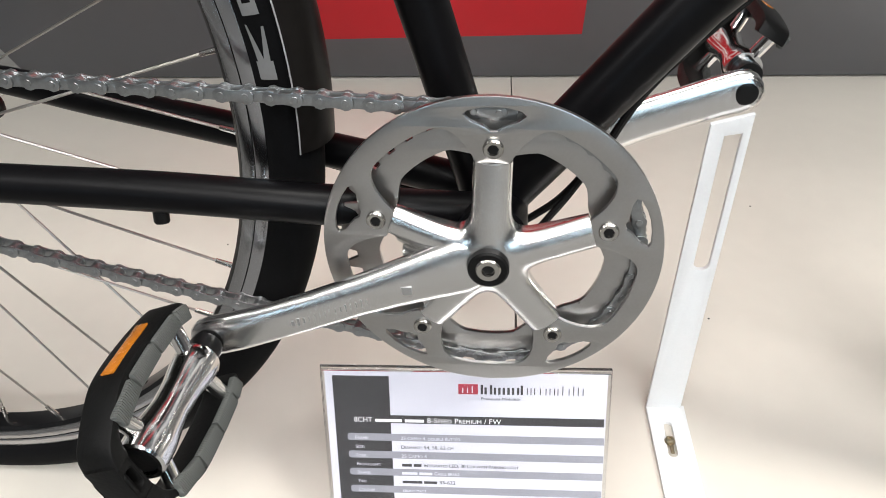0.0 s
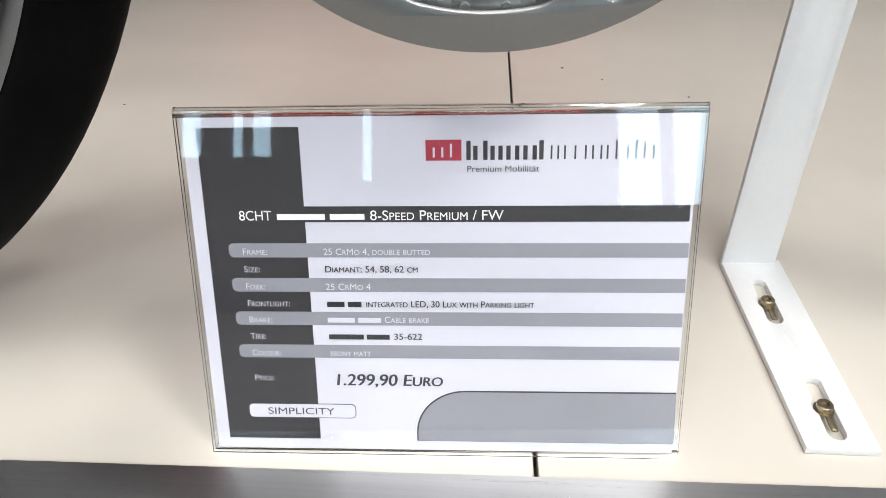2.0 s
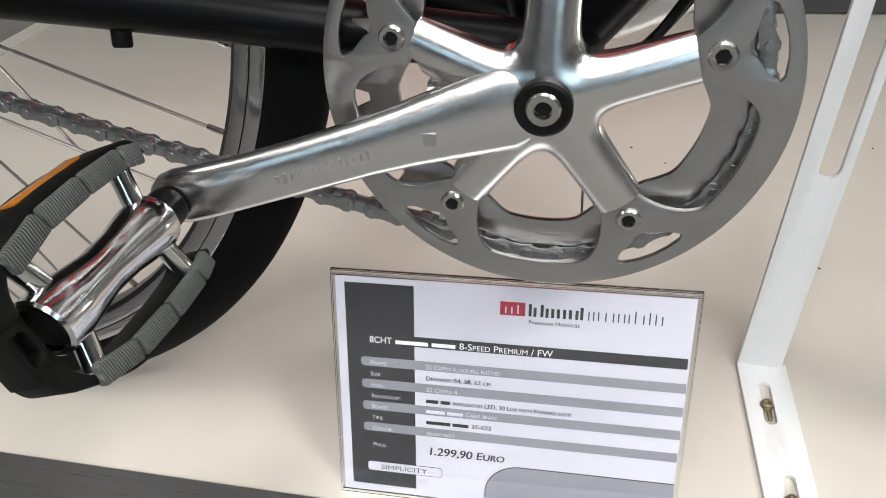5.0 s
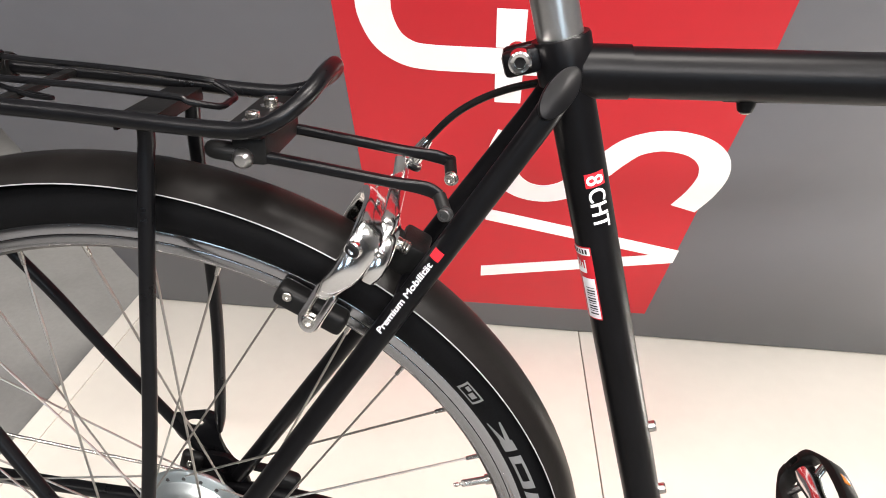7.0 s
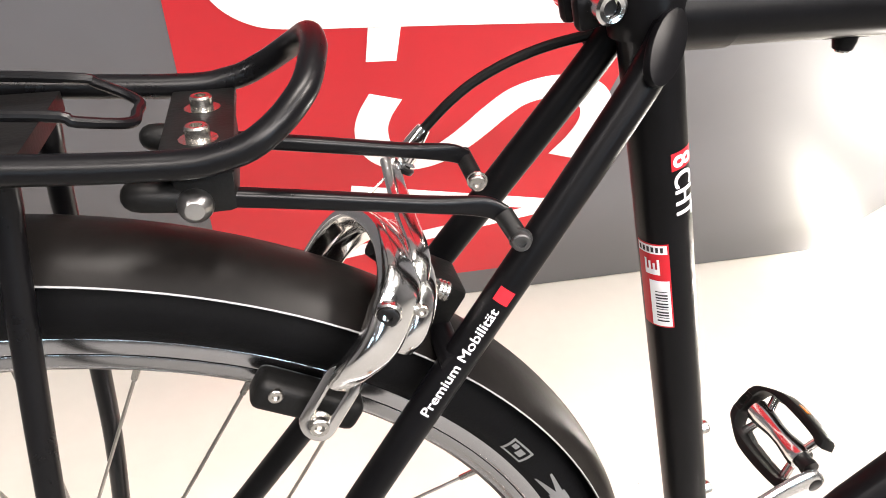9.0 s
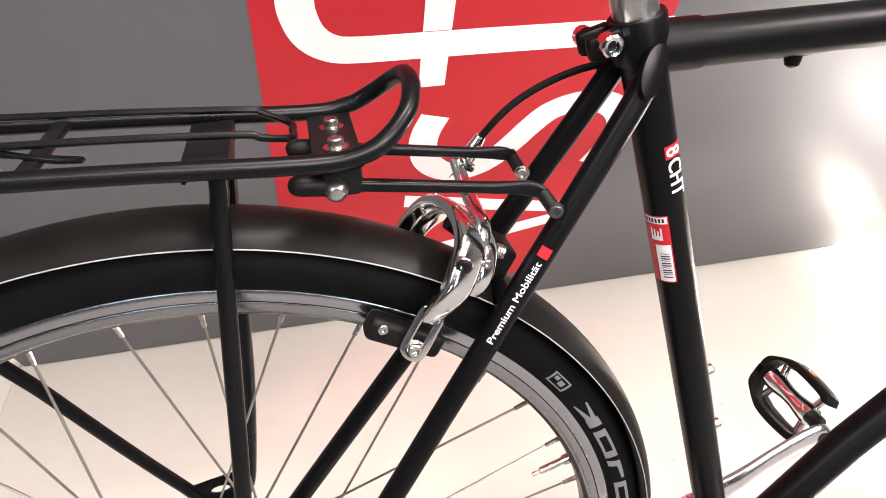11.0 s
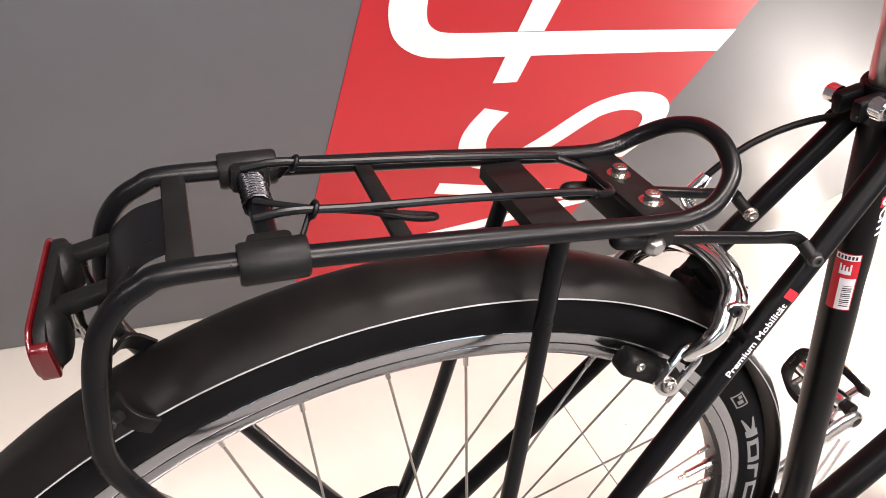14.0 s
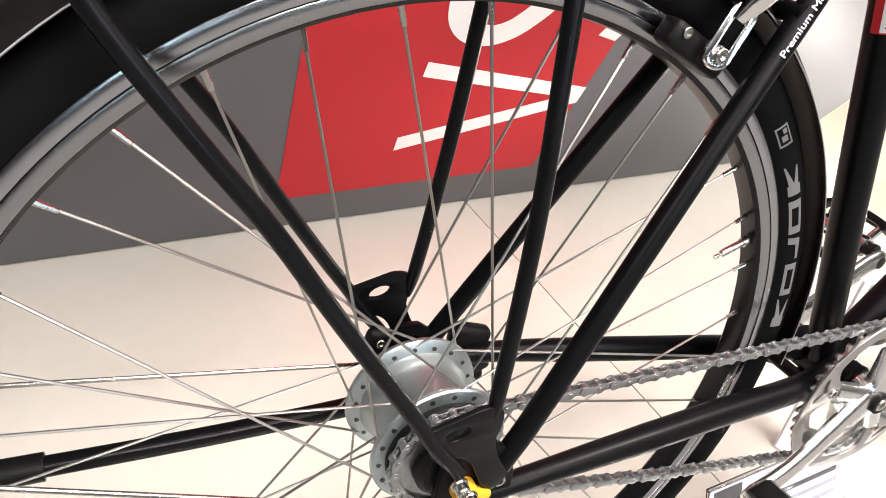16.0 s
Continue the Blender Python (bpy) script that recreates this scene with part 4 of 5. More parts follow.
def on_brake(y, r, s=0.0):
    """y across, r from the wheel's centre, s along the tyre to the rear."""
    return WC + ER * (r - 0.0050) + ET * s + Vector((0, y, 0))


def brake_bar(rows):
    return arm([on_brake(*q[:3]) for q in rows], [q[3:] for q in rows], up=ET)


brake = part("rear_brake", brake_bar([(0.0455, 0.342, 0.010, 0.0055, 0.0035), (0.0425, 0.362, 0.009, 0.0060, 0.0040), (0.0340, 0.3775, 0.007, 0.0065, 0.0042), (0.019, 0.3865, 0.004, 0.0075, 0.0045), (0, 0.3905, 0.000, 0.0085, 0.0050), (-0.019, 0.3890, -0.003, 0.0102, 0.0056), (-0.0315, 0.3830, -0.005, 0.0112, 0.0062), (-0.0375, 0.3730, -0.005, 0.0112, 0.0064), (-0.0430, 0.3610, -0.004, 0.0098, 0.0058), (-0.0440, 0.3500, -0.001, 0.0080, 0.0050), (-0.0415, 0.3400, 0.000, 0.0066, 0.0040), (-0.0400, 0.3340, 0.000, 0.0060, 0.0030)]), "polish", bike, "polished rear caliper brake")
part("brake_arm", brake_bar([(0.006, 0.3860, -0.013, 0.0050, 0.0045), (-0.012, 0.3885, -0.015, 0.0062, 0.0050), (-0.026, 0.3840, -0.017, 0.0066, 0.0052), (-0.0335, 0.3750, -0.0185, 0.0066, 0.0050), (-0.0365, 0.3660, -0.019, 0.0062, 0.0045), (-0.0355, 0.3580, -0.019, 0.0050, 0.0035)]), "polish", brake)
part("brake_arm", brake_bar([(0.004, 0.3875, -0.012, 0.0060, 0.0045), (0.022, 0.3850, -0.010, 0.0065, 0.0045), (0.036, 0.3750, -0.006, 0.0065, 0.0045), (0.0440, 0.3600, -0.002, 0.0065, 0.0042), (0.0440, 0.3480, 0.000, 0.0060, 0.0038), (0.0405, 0.3340, 0.000, 0.0055, 0.0032)]), "polish", brake)
part("cable_arm", brake_bar([(-0.0330, 0.3790, -0.0135, 0.0050, 0.0032), (-0.0180, 0.3935, -0.0120, 0.0056, 0.0030), (0.006, 0.3985, -0.009, 0.0058, 0.0028), (0.028, 0.4030, -0.006, 0.0055, 0.0025), (0.0430, 0.4100, -0.001, 0.0050, 0.0024)]), "polish", brake)
part("pivot_bolt", bolt(on_brake(-0.0440, 0.3765, -0.0005), (-0.25, -1, 0.02), 0.0044, 0.0022), "rimblack", brake, "dark recessed pivot bolt")
part("pivot_ring", lathe([(0.0042, 0.0012), (0.0052, 0.0016), (0.0058, 0.0008), (0.0058, -0.002)], axis_frame(on_brake(-0.0437, 0.3765, -0.0005), (-0.25, -1, 0.02)), 24), "polish", brake)
part("adjuster", bolt(on_brake(-0.0372, 0.3800, -0.0165), (-0.1, -1, 0.15), 0.0028, 0.0022), "steel", brake)
part("spring_barrel", lathe([(0, 0.010), (0.0045, 0.010), (0.0048, 0.009), (0.0042, 0.008), (0.0048, 0.007), (0.0042, 0.006), (0.0048, 0.005), (0.0042, 0.004), (0.0048, 0.0), (0, 0)], axis_frame(on_brake(-0.020, 0.3835, -0.022), -ET), 18), "steel", brake)
part("mount_bolt", tube([on_brake(0, 0.384, 0.002), on_brake(0, 0.372, -0.042)], 0.006, 16), "plastic", brake)
part("mount_block", box((0.020, 0.030, 0.024), axis_frame(on_brake(0, 0.372, -0.036), ER, ET), 0.003), "plastic", brake)
for sy in (-1, 1):
    # slotted shoe carriers and pads against the rim
    o = on_brake(sy * 0.0405, 0.3245, 0.000)
    part("slot_plate", plate([rounded(0.0400, 0.0172, 0.0084, 8), rounded(0.0250, 0.0066, 0.0032, 6, 0.001)], 0.0052, axis_frame(o, (-0.42, sy, 0.34), -ER), 0.0014), "polish", brake)
    part("shoe_bolt", bolt(on_brake(sy * 0.0425, 0.3130, 0.000), (-0.05, sy, 0.1), 0.0046, 0.0036, 0.0058), "steel", brake)
    part("brake_pad", box((0.052, 0.0165, 0.0170), axis_frame(on_brake(sy * 0.0235, 0.3105, 0.003), (0, sy, 0), ET), 0.0045, seg=3), "plastic", brake, "black brake pad")
    part("pad_screw", bolt(on_brake(sy * 0.0315, 0.3140, 0.0205), (0, sy, 0.05), 0.0034, 0.002), "steel", brake)
bo = Vector((-0.2300, 0.0465, 0.7040))
cdir = Vector((0.50, 0.0, 0.72)).normalized()
part("barrel_adjuster", lathe([(0, -0.004), (0.0065, -0.004), (0.0074, -0.001), (0.0056, 0.0), (0.0056, 0.003), (0.0044, 0.013), (0.0036, 0.018), (0.0, 0.018)], axis_frame(bo, cdir), 20), "polish", brake)
part("rubber_ring", lathe([(0.0062, -0.0062), (0.0082, -0.0055), (0.0084, -0.0035), (0.0062, -0.0025)], axis_frame(bo, cdir), 20), "rimblack", brake)
part("inner_wire", tube([on_brake(0.034, 0.382, 0.006), bo], 0.0007, 6), "steel", brake)
part("brake_cable", tube(smooth([bo + cdir * 0.016, (-0.2070, 0.043, 0.7328), (-0.1935, 0.040, 0.7440), (-0.1755, 0.035, 0.7545), (-0.1540, 0.028, 0.7628), (-0.125, 0.018, 0.7685), (-0.06, 0.010, 0.7640)], 8), 0.0025, 10), "plastic", bike, "black brake cable housing")

# ---- luggage rack ----
HW = 0.043
near_rail = [(-0.4475, -0.0752, 0.3765), (-0.453, -0.0745, 0.386), (-0.463, -0.0738, 0.402), (-0.476, -0.0715, 0.428), (-0.491, -0.0690, 0.4555), (-0.512, -0.0655, 0.495), (-0.530, -0.0626, 0.530), (-0.548, -0.0598, 0.565), (-0.570, -0.0570, 0.602), (-0.595, -0.0536, 0.646), (-0.6070, -0.051, 0.673), (-0.6065, -0.049, 0.698), (-0.602, -0.046, 0.728), (-0.594, -0.0445, 0.747), (-0.580, -HW, 0.759), (-0.556, -HW, 0.7635), (-0.44, -HW, 0.7575), (-0.335, -HW, 0.7495), (-0.307, -HW, 0.7510), (-0.2920, -0.0405, 0.7575), (-0.2795, -0.031, 0.7675), (-0.2740, -0.015, 0.7750)]
full = near_rail + [(-0.2728, 0, 0.7770)] + [(x, -y, z) for x, y, z in reversed(near_rail)]
rack = part("luggage_rack", tube(smooth(full, 5), 0.0052, 16), "rack", bike, "black tubular luggage rack with spring clip")
for sy in (-1, 1):
    leg = [(-0.3800, sy * 0.0320, 0.7500), (-0.3815, sy * 0.0325, 0.735), (-0.3835, sy * 0.0345, 0.722), (-0.3930, sy * 0.0470, 0.640), (-0.4035, sy * 0.0585, 0.550), (-0.4145, sy * 0.0660, 0.480), (-0.4225, sy * 0.0705, 0.436), (-0.4275, sy * 0.073, 0.410)]
    leg = smooth(leg, 5)
    part("rack_leg", tube(leg, 0.0052, 16, radii=[0.0052] * (len(leg) - 5) + [0.0050, 0.0046, 0.0040, 0.0032, 0.0022]), "rack", rack)
    dz = -0.007 if sy < 0 else 0.0
    web = smooth([(x + (0.005 if sy < 0 else 0.0), 0, z + dz) for x, z in ((-0.480, 0.428), (-0.472, 0.4275), (-0.464, 0.4290), (-0.450, 0.4320), (-0.437, 0.4340), (-0.4255, 0.4290), (-0.4250, 0.416), (-0.4285, 0.404), (-0.4250, 0.388), (-0.4180, 0.372), (-0.4200, 0.362), (-0.432, 0.358), (-0.4385, 0.372), (-0.4445, 0.388), (-0.4530, 0.3970), (-0.4610, 0.3945), (-0.4690, 0.3990), (-0.4750, 0.412))], 3)
    foot = plate([[(p.x, p.z) for p in web], [(-0.4505 + 0.0085 * math.cos(k * 0.5236), dz + 0.4190 + 0.0050 * math.sin(k * 0.5236) + 0.0012 * math.cos(k * 0.5236)) for k in range(12)]], 0.0045, Matrix(((1, 0, 0, 0), (0, 0, -1, sy * 0.0735), (0, 1, 0, 0), (0, 0, 0, 1))), 0.0012)
    part("rack_foot", foot, "rack", rack)
    # struts to the seat stays
    y = sy * 0.0285
    st_path = [(-0.332, y, 0.7310), (-0.305, y, 0.7278), (-0.237, y, 0.7165), (-0.212, y, 0.7125), (-0.203, y * 1.05, 0.7085)]
    part("rack_strut", arm(st_path, [(0.0036, 0.0036), (0.0036, 0.0036), (0.0034, 0.0034), (0.0022, 0.0045), (0.002, 0.0040)], up=(0, 1, 0)), "rack", rack)
    part("rubber_tip", lathe([(0, 0.0205), (0.0024, 0.0200), (0.0042, 0.0188), (0.0055, 0.0165), (0.0060, 0.0130), (0.0060, 0.0), (0.0052, -0.0012), (0.0052, -0.0080), (0.0036, -0.0080)], axis_frame((-0.3265, y, 0.7306), (-1, 0, 0.12)), 18), "plastic", rack)
    part("knob", lathe([(0, 0.0105), (0.0034, 0.0102), (0.0056, 0.0083), (0.0066, 0.0052), (0.0062, 0.003), (0.0045, 0.002), (0.0045, -0.008)], axis_frame((-0.3215, y, 0.7290), (0, sy, 0)), 24), "anod", rack, "silver clamp knob")
    bend = Vector((-0.2035, sy * 0.0300, 0.7070))
    head = Vector((-0.1990, -0.0410, 0.7015)) if sy < 0 else Vector((-0.2010, 0.0150, 0.7020))
    part("stay_bolt", tube([bend + Vector((0, 0.004 if sy > 0 else 0, 0.002)), head + Vector((0, 0.003, 0))], 0.0042, 16), "plastic", rack, "black spacer sleeve")
    part("bolt", bolt(head, (-0.25, -1, 0.05), 0.0040, 0.0026, 0.0050), "steel" if sy > 0 else "dark", rack)
# front bridge: a folded channel between the rails
def channel(x, w, z, half, skirt, t=0.0022):
    o = [(-w / 2, -skirt), (-w / 2, 0), (w / 2, 0), (w / 2, -skirt), (w / 2 - t, -skirt), (w / 2 - t, -t), (-w / 2 + t, -t), (-w / 2 + t, -skirt)]
    return plate([o], 2 * half, Matrix(((1, 0, 0, x), (0, 0, -1, 0), (0, 1, 0, z), (0, 0, 0, 1))), 0.0004)


part("front_bridge", box((0.0265, 0.083, 0.0050), pose(-0.3185, 0, 0.7458), 0.0014), "plastic", rack)
part("bridge_block", box((0.0225, 0.066, 0.0215), pose(-0.3175, 0, 0.7345), 0.0035), "plastic", rack, "black block under the bridge")
for sy in (-1, 1):
    part("bridge_bolt", bolt((-0.3180, sy * 0.0167 - 0.002, 0.7500), (0, 0, 1), 0.0045, 0.0036, 0.0072), "steel", rack, "steel socket bolt")
part("leg_bridge", channel(-0.386, 0.024, 0.7525, 0.037, 0.008), "plastic", rack)
part("cross_bar", box((0.0095, 2 * HW, 0.005), pose(-0.468, 0, 0.7595), 0.002), "plastic", rack)
part("rear_bar", box((0.0115, 2 * HW, 0.005), pose(-0.5635, 0, 0.7628), 0.002), "plastic", rack)
# curved tail plate with two arched openings
tail = bmesh.new()
prof = smooth([(-0.566, 0, 0.7632), (-0.582, 0, 0.7575), (-0.594, 0, 0.744), (-0.600, 0, 0.727), (-0.602, 0, 0.709)], 6)
cols = []
for i, p in enumerate(prof):
    t = i / (len(prof) - 1)
    w = 0.0225 + 0.0165 * min(1, t / 0.62) ** 2.4
    cols.append([tail.verts.new((p.x, -w + 2 * w * k / 10, p.z)) for k in range(11)])
for i in range(len(cols) - 1):
    for k in range(10):
        tail.faces.new((cols[i][k], cols[i + 1][k], cols[i + 1][k + 1], cols[i][k + 1]))
part("tail_plate", thicken(tail, 0.0025), "rack", rack)
# spring clip
for sy in (-1, 1):
    part("rubber_clip", join(lathe([(0.0052, -0.0145), (0.0085, -0.0145), (0.0093, -0.0130), (0.0093, 0.0130), (0.0085, 0.0145), (0.0052, 0.0145)], axis_frame((-0.527, sy * HW, 0.7625), (1, 0, 0)), 24), box((0.020, 0.012, 0.014), pose(-0.527, sy * (HW - 0.008), 0.7625), 0.003)), "plastic", rack, "black rubber clip on the rail")
part("spring_core", tube([(-0.527, -0.036, 0.7635), (-0.527, 0.036, 0.7635)], 0.0052, 18), "rack", rack)
coil = [(-0.527 + 0.0064 * math.cos(k * 0.6), 0.001 + 0.031 * k / 130, 0.7635 + 0.0064 * math.sin(k * 0.6)) for k in range(131)]
part("spring", tube(coil, 0.0010, 6), "spring", rack, "dark steel coil spring")
wire = [(-0.532, -0.024, 0.7725), (-0.515, -0.024, 0.7740), (-0.49, -0.0235, 0.7715), (-0.43, -0.0225, 0.7675), (-0.366, -0.0215, 0.7620), (-0.356, -0.0215, 0.7590), (-0.3410, -0.0125, 0.7540)]
wfull = wire + [(-0.3400, 0.0, 0.7535)] + [(x, -y, z) for x, y, z in reversed(wire)]
part("clip_wire", tube(smooth(wfull, 4), 0.0021, 10), "rack", rack, "black wire of the spring clip")
part("hook_wire", tube(smooth([(-0.530, -0.006, 0.7710), (-0.500, -0.013, 0.7665), (-0.46, -0.0145, 0.7590), (-0.4470, -0.0165, 0.7575), (-0.4470, -0.0210, 0.7585), (-0.46, -0.0225, 0.7610), (-0.490, -0.0225, 0.7710)], 6), 0.0016, 8), "rack", rack)
for sy in (-1, 1):
    lp = [(-0.506 + 0.0016 * math.sin(k) , sy * 0.0235 + 0.0034 * math.cos(k), 0.7728 + 0.0034 * math.sin(k)) for k in [i * 0.5236 for i in range(13)]]
    part("wire_loop", tube(lp + [(-0.513, sy * 0.030, 0.7630)], 0.0013, 8), "rack", rack)

# rear light
LF = Matrix(((0, 0, -1, -0.6240), (1, 0, 0, 0.0050), (0, 1, 0, 0.7245), (0, 0, 0, 1))) @ pose(0, 0, 0, 4, 3.5, 5)
rl = rounded(0.080, 0.0285, 0.0125, 7)
light = part("rear_light", plate([[(x * 0.97, y * 0.95) for x, y in rl]], 0.0055, LF @ pose(0, 0, -0.0038), 0.0015), "plastic", bike, "red rear light in a black housing")
part("lens", plate([rl], 0.0018, LF @ pose(0, 0, 0.0004), 0.0008), "red_lens", light, "red lens")
part("lens_end", plate([rounded(0.0060, 0.0195, 0.0029, 4, -0.0374)], 0.0070, LF @ pose(0, 0, -0.0038), 0.0005), "red_lens", light, "wrapped end of the red lens")
for sx in (-1, 1):
    part("lamp_boss", lathe([(0.0140, -0.004), (0.0138, -0.0070), (0.0120, -0.0095), (0.0078, -0.0112), (0, -0.0118)], LF @ pose(sx * 0.0225, 0, 0), 24), "plastic", light)
for y in (-0.0095, 0.0305):
    part("mount", box((0.024, 0.0105, 0.0070), pose(-0.6065, y, 0.7345, 0, -14, 0), 0.002), "plastic", light)
    part("mount_screw", tube([(-0.6125, y, 0.731), (-0.6125, y, 0.722), (-0.6110, y, 0.720), (-0.6075, y, 0.7060)], 0.0030, 12, radii=[0.0042, 0.0042, 0.0026, 0.0026]), "steel", light)

# ---- kickstand, folded back along the far side ----
ks = part("kickstand", arm([(-0.385, 0.074, 0.308), (-0.45, 0.079, 0.301), (-0.58, 0.080, 0.307), (-0.715, 0.078, 0.3215)], [(0.008, 0.008), (0.0075, 0.0075), (0.007, 0.007), (0.007, 0.007)], up=(0, 1, 0)), "rack", bike, "black kickstand folded back")
part("foot", tube([(-0.700, 0.0782, 0.320), (-0.757, 0.0775, 0.3262)], 0.0105, 16), "plastic", ks)
part("mount", join(box((0.050, 0.018, 0.017), pose(-0.383, 0.070, 0.317, 0, 5, 0), 0.006, seg=3), box((0.018, 0.012, 0.030), pose(-0.366, 0.066, 0.336, 0, -20, 0), 0.004, seg=3)), "plastic", ks)
# gear cable along the far chainstay and cables below the bottom bracket
part("gear_cable", tube(smooth([(-0.374, 0.068, 0.352), (-0.345, 0.066, 0.330), (-0.28, 0.062, 0.316), (-0.2, 0.055, 0.301), (-0.06, 0.035, 0.272), (0.0, 0.018, 0.252), (0.032, 0.010, 0.268), (0.060, 0.008, 0.300), (0.105, 0.008, 0.368), (0.25, 0.008, 0.504)], 8), 0.0024, 8), "plastic", bike, "black gear cable housing")
part("brake_hose", tube(smooth([(-0.02, -0.008, 0.256), (0.018, -0.010, 0.258), (0.040, -0.006, 0.279), (0.064, 0.000, 0.312), (0.105, 0.002, 0.371), (0.25, 0.002, 0.505)], 8), 0.0024, 8), "plastic", bike)
part("cable_guide", box((0.030, 0.030, 0.006), pose(-0.004, 0, 0.2585), 0.002), "plastic", bike)
part("cable_clip", bolt((-0.185, -0.047, 0.2985), (0, -0.3, -1), 0.0045, 0.006), "plastic", bike)
part("hub_lever", join(box((0.022, 0.010, 0.026), pose(-0.4565, 0.063, 0.378, 0, 20, 0), 0.005, seg=3), lathe([(0, 0.033), (0.030, 0.033), (0.030, 0.040), (0.019, 0.050), (0.019, 0.060), (0, 0.060)], rf, 28)), "plastic", rear)
part("cable_joint", join(box((0.038, 0.016, 0.023), pose(-0.372, 0.070, 0.3575, 0, 22, 0), 0.007, seg=4), box((0.022, 0.010, 0.004), pose(-0.391, 0.070, 0.3705, 0, 12, 0), 0.0015)), "plastic", rear, "black gear cable joint")
part("screw", bolt((-0.455, 0.0572, 0.381), (0, -1, 0.3), 0.0035, 0.002), "steel", rear)


# ---- display stand: bent white steel bracket ----
stand = new("bracket_stand")
stand.matrix_basis = pose(0.152, 0.088, 0)
tagged(stand, "white powder-coated bent steel bracket screwed to the platform", "stand")
YZ = lambda y: Matrix(((1, 0, 0, 0), (0, 0, -1, y), (0, 1, 0, 0), (0, 0, 0, 1)))
up_out = [(0.1265, 0.0), (0.1565, 0.0), (0.1615, 0.3020), (0.1350, 0.2945)]
slot_u = [(0.1435 + x, 0.1775 + y) for x, y in arc(0.0045, 0, 0.0058, 180, 360, 8)] + [(0.1560, 0.288), (0.1448, 0.286)]
part("upright", plate([up_out, slot_u], 0.004, pose(0.0045, 0, -0.008) @ YZ(0.088), 0.0006), "white_steel", stand, "slotted white upright")
foot_out = [(0.1290, 0.100), (0.1625, 0.100), (0.1655, -0.036), (0.1345, -0.036)]
s1 = [(0.1455 + 0.004 * math.cos(a) - 0.0, 0.060 + (0.017 if math.sin(a) > 0 else -0.012) + 0.004 * math.sin(a)) for a in [k * 0.5236 for k in range(12)]]
s2 = [(x + 0.0045, y - 0.075) for x, y in s1]
part("foot", plate([foot_out, s1, s2], 0.004, pose(0.0020, -0.0105, 0.0022), 0.0006), "white_steel", stand, "white foot plate with slots")
for x, y in ((0.1465, 0.0495), (0.1510, -0.0240)):
    part("screw", bolt((x, y, 0.0052), (0, 0, 1), 0.0036, 0.0024, 0.0046), "brass", stand, "brass-coloured screw")
    part("screw_shaft", box((0.0032, 0.013, 0.0016), pose(x + 0.001, y - 0.006, 0.0035), 0.0008), "brass", stand)

# ---- price sign in a clear acrylic holder ----
O = Vector((-0.1237, -0.0597, 0.0022))
su = Vector((0.9932, 0.0449, -0.0132)).normalized()
sv = Vector((-0.0026, 0.3297, 0.9291))
sv = (sv - su * sv.dot(su)).normalized()
sn = su.cross(sv)
SM = Matrix(((su[0], sv[0], sn[0], O[0]), (su[1], sv[1], sn[1], O[1]), (su[2], sv[2], sn[2], O[2]), (0, 0, 0, 1)))
sign = new("price_sign")
sign.matrix_basis = SM.copy()
tagged(sign, "printed price card in a clear acrylic stand", "sign")
SX, SY = 0.994, 0.986


def S(x, y, z=0.0):
    return SM @ Matrix.Diagonal((SX, SY, 1, 1)) @ pose(x / 1000, y / 1000, z / 1000)


def rect(x0, y0, x1, y1, r=0.0):
    if r:
        return rounded((x1 - x0) / 1000, (y1 - y0) / 1000, r / 1000, 5, (x0 + x1) / 2000, (y0 + y1) / 2000)
    return [(x0 / 1000, y0 / 1000), (x1 / 1000, y0 / 1000), (x1 / 1000, y1 / 1000), (x0 / 1000, y1 / 1000)]


front_sheet = part("front_sheet", plate([rect(0, 0, 207, 152.5)], 0.0014, S(0, 0, 1.6), 0.0002), "glass", sign, "clear acrylic front sheet", 0)
front_sheet.visible_shadow = False
back_sheet = part("back_sheet", plate([rect(0, 0, 207, 152.5)], 0.0014, S(0, 0, -1.6), 0.0002), "glass", sign, "clear acrylic back sheet", 0)
back_sheet.visible_shadow = False
fold = part("top_fold", tube([S(0, 152.7).translation, S(207, 152.7).translation], 0.0022, 10), "glass", sign, "folded acrylic top edge")
fold.visible_shadow = False
lip = part("base_foot", plate([rect(0, 0, 207, 62)], 0.0018, Matrix(((su[0], -su[1], 0, O[0]), (su[1], su[0], 0, O[1] + 0.002), (0, 0, 1, 0.0012), (0, 0, 0, 1)))), "glass", sign, "clear acrylic foot", 0)
lip.visible_shadow = False
part("paper", plate([rect(2.5, 2, 204.5, 151)], 0.0003, S(0, 0, 0)), "paper", sign, "white printed card", 0)


def flat(name, loop, mat, z, label=""):
    part(name, plate([loop], 0.00005, S(0, 0, z)), mat, sign, label, 0)


flat("dark_column", rect(8, 7, 49.3, 146.7), "ink", 0.22)
flat("title_bar", rect(48, 107.8, 203.4, 114.5), "ink", 0.25)
for y in (92.7, 77.5, 62.3, 47.0):
    left = [(x / 1000, yy / 1000) for x, yy in arc(18.6, y + 2.2, 2.2, 270, 180, 5) + arc(18.6, y + 3.95, 2.2, 180, 90, 5)]
    flat("grey_row", left + [(0.2040, (y + 6.15) / 1000), (0.2042, y / 1000)], "grey_ink", 0.30)
flat("red_mark", rect(99.2, 132.9, 113.3, 141.2), "red_ink", 0.22, "plain red mark")
for x, h in ((102.0, 3.9), (105.4, 3.9), (108.8, 5.4)):
    flat("red_mark_stroke", rect(x, 134.2, x + 0.8, 134.2 + h), "paper", 0.30)
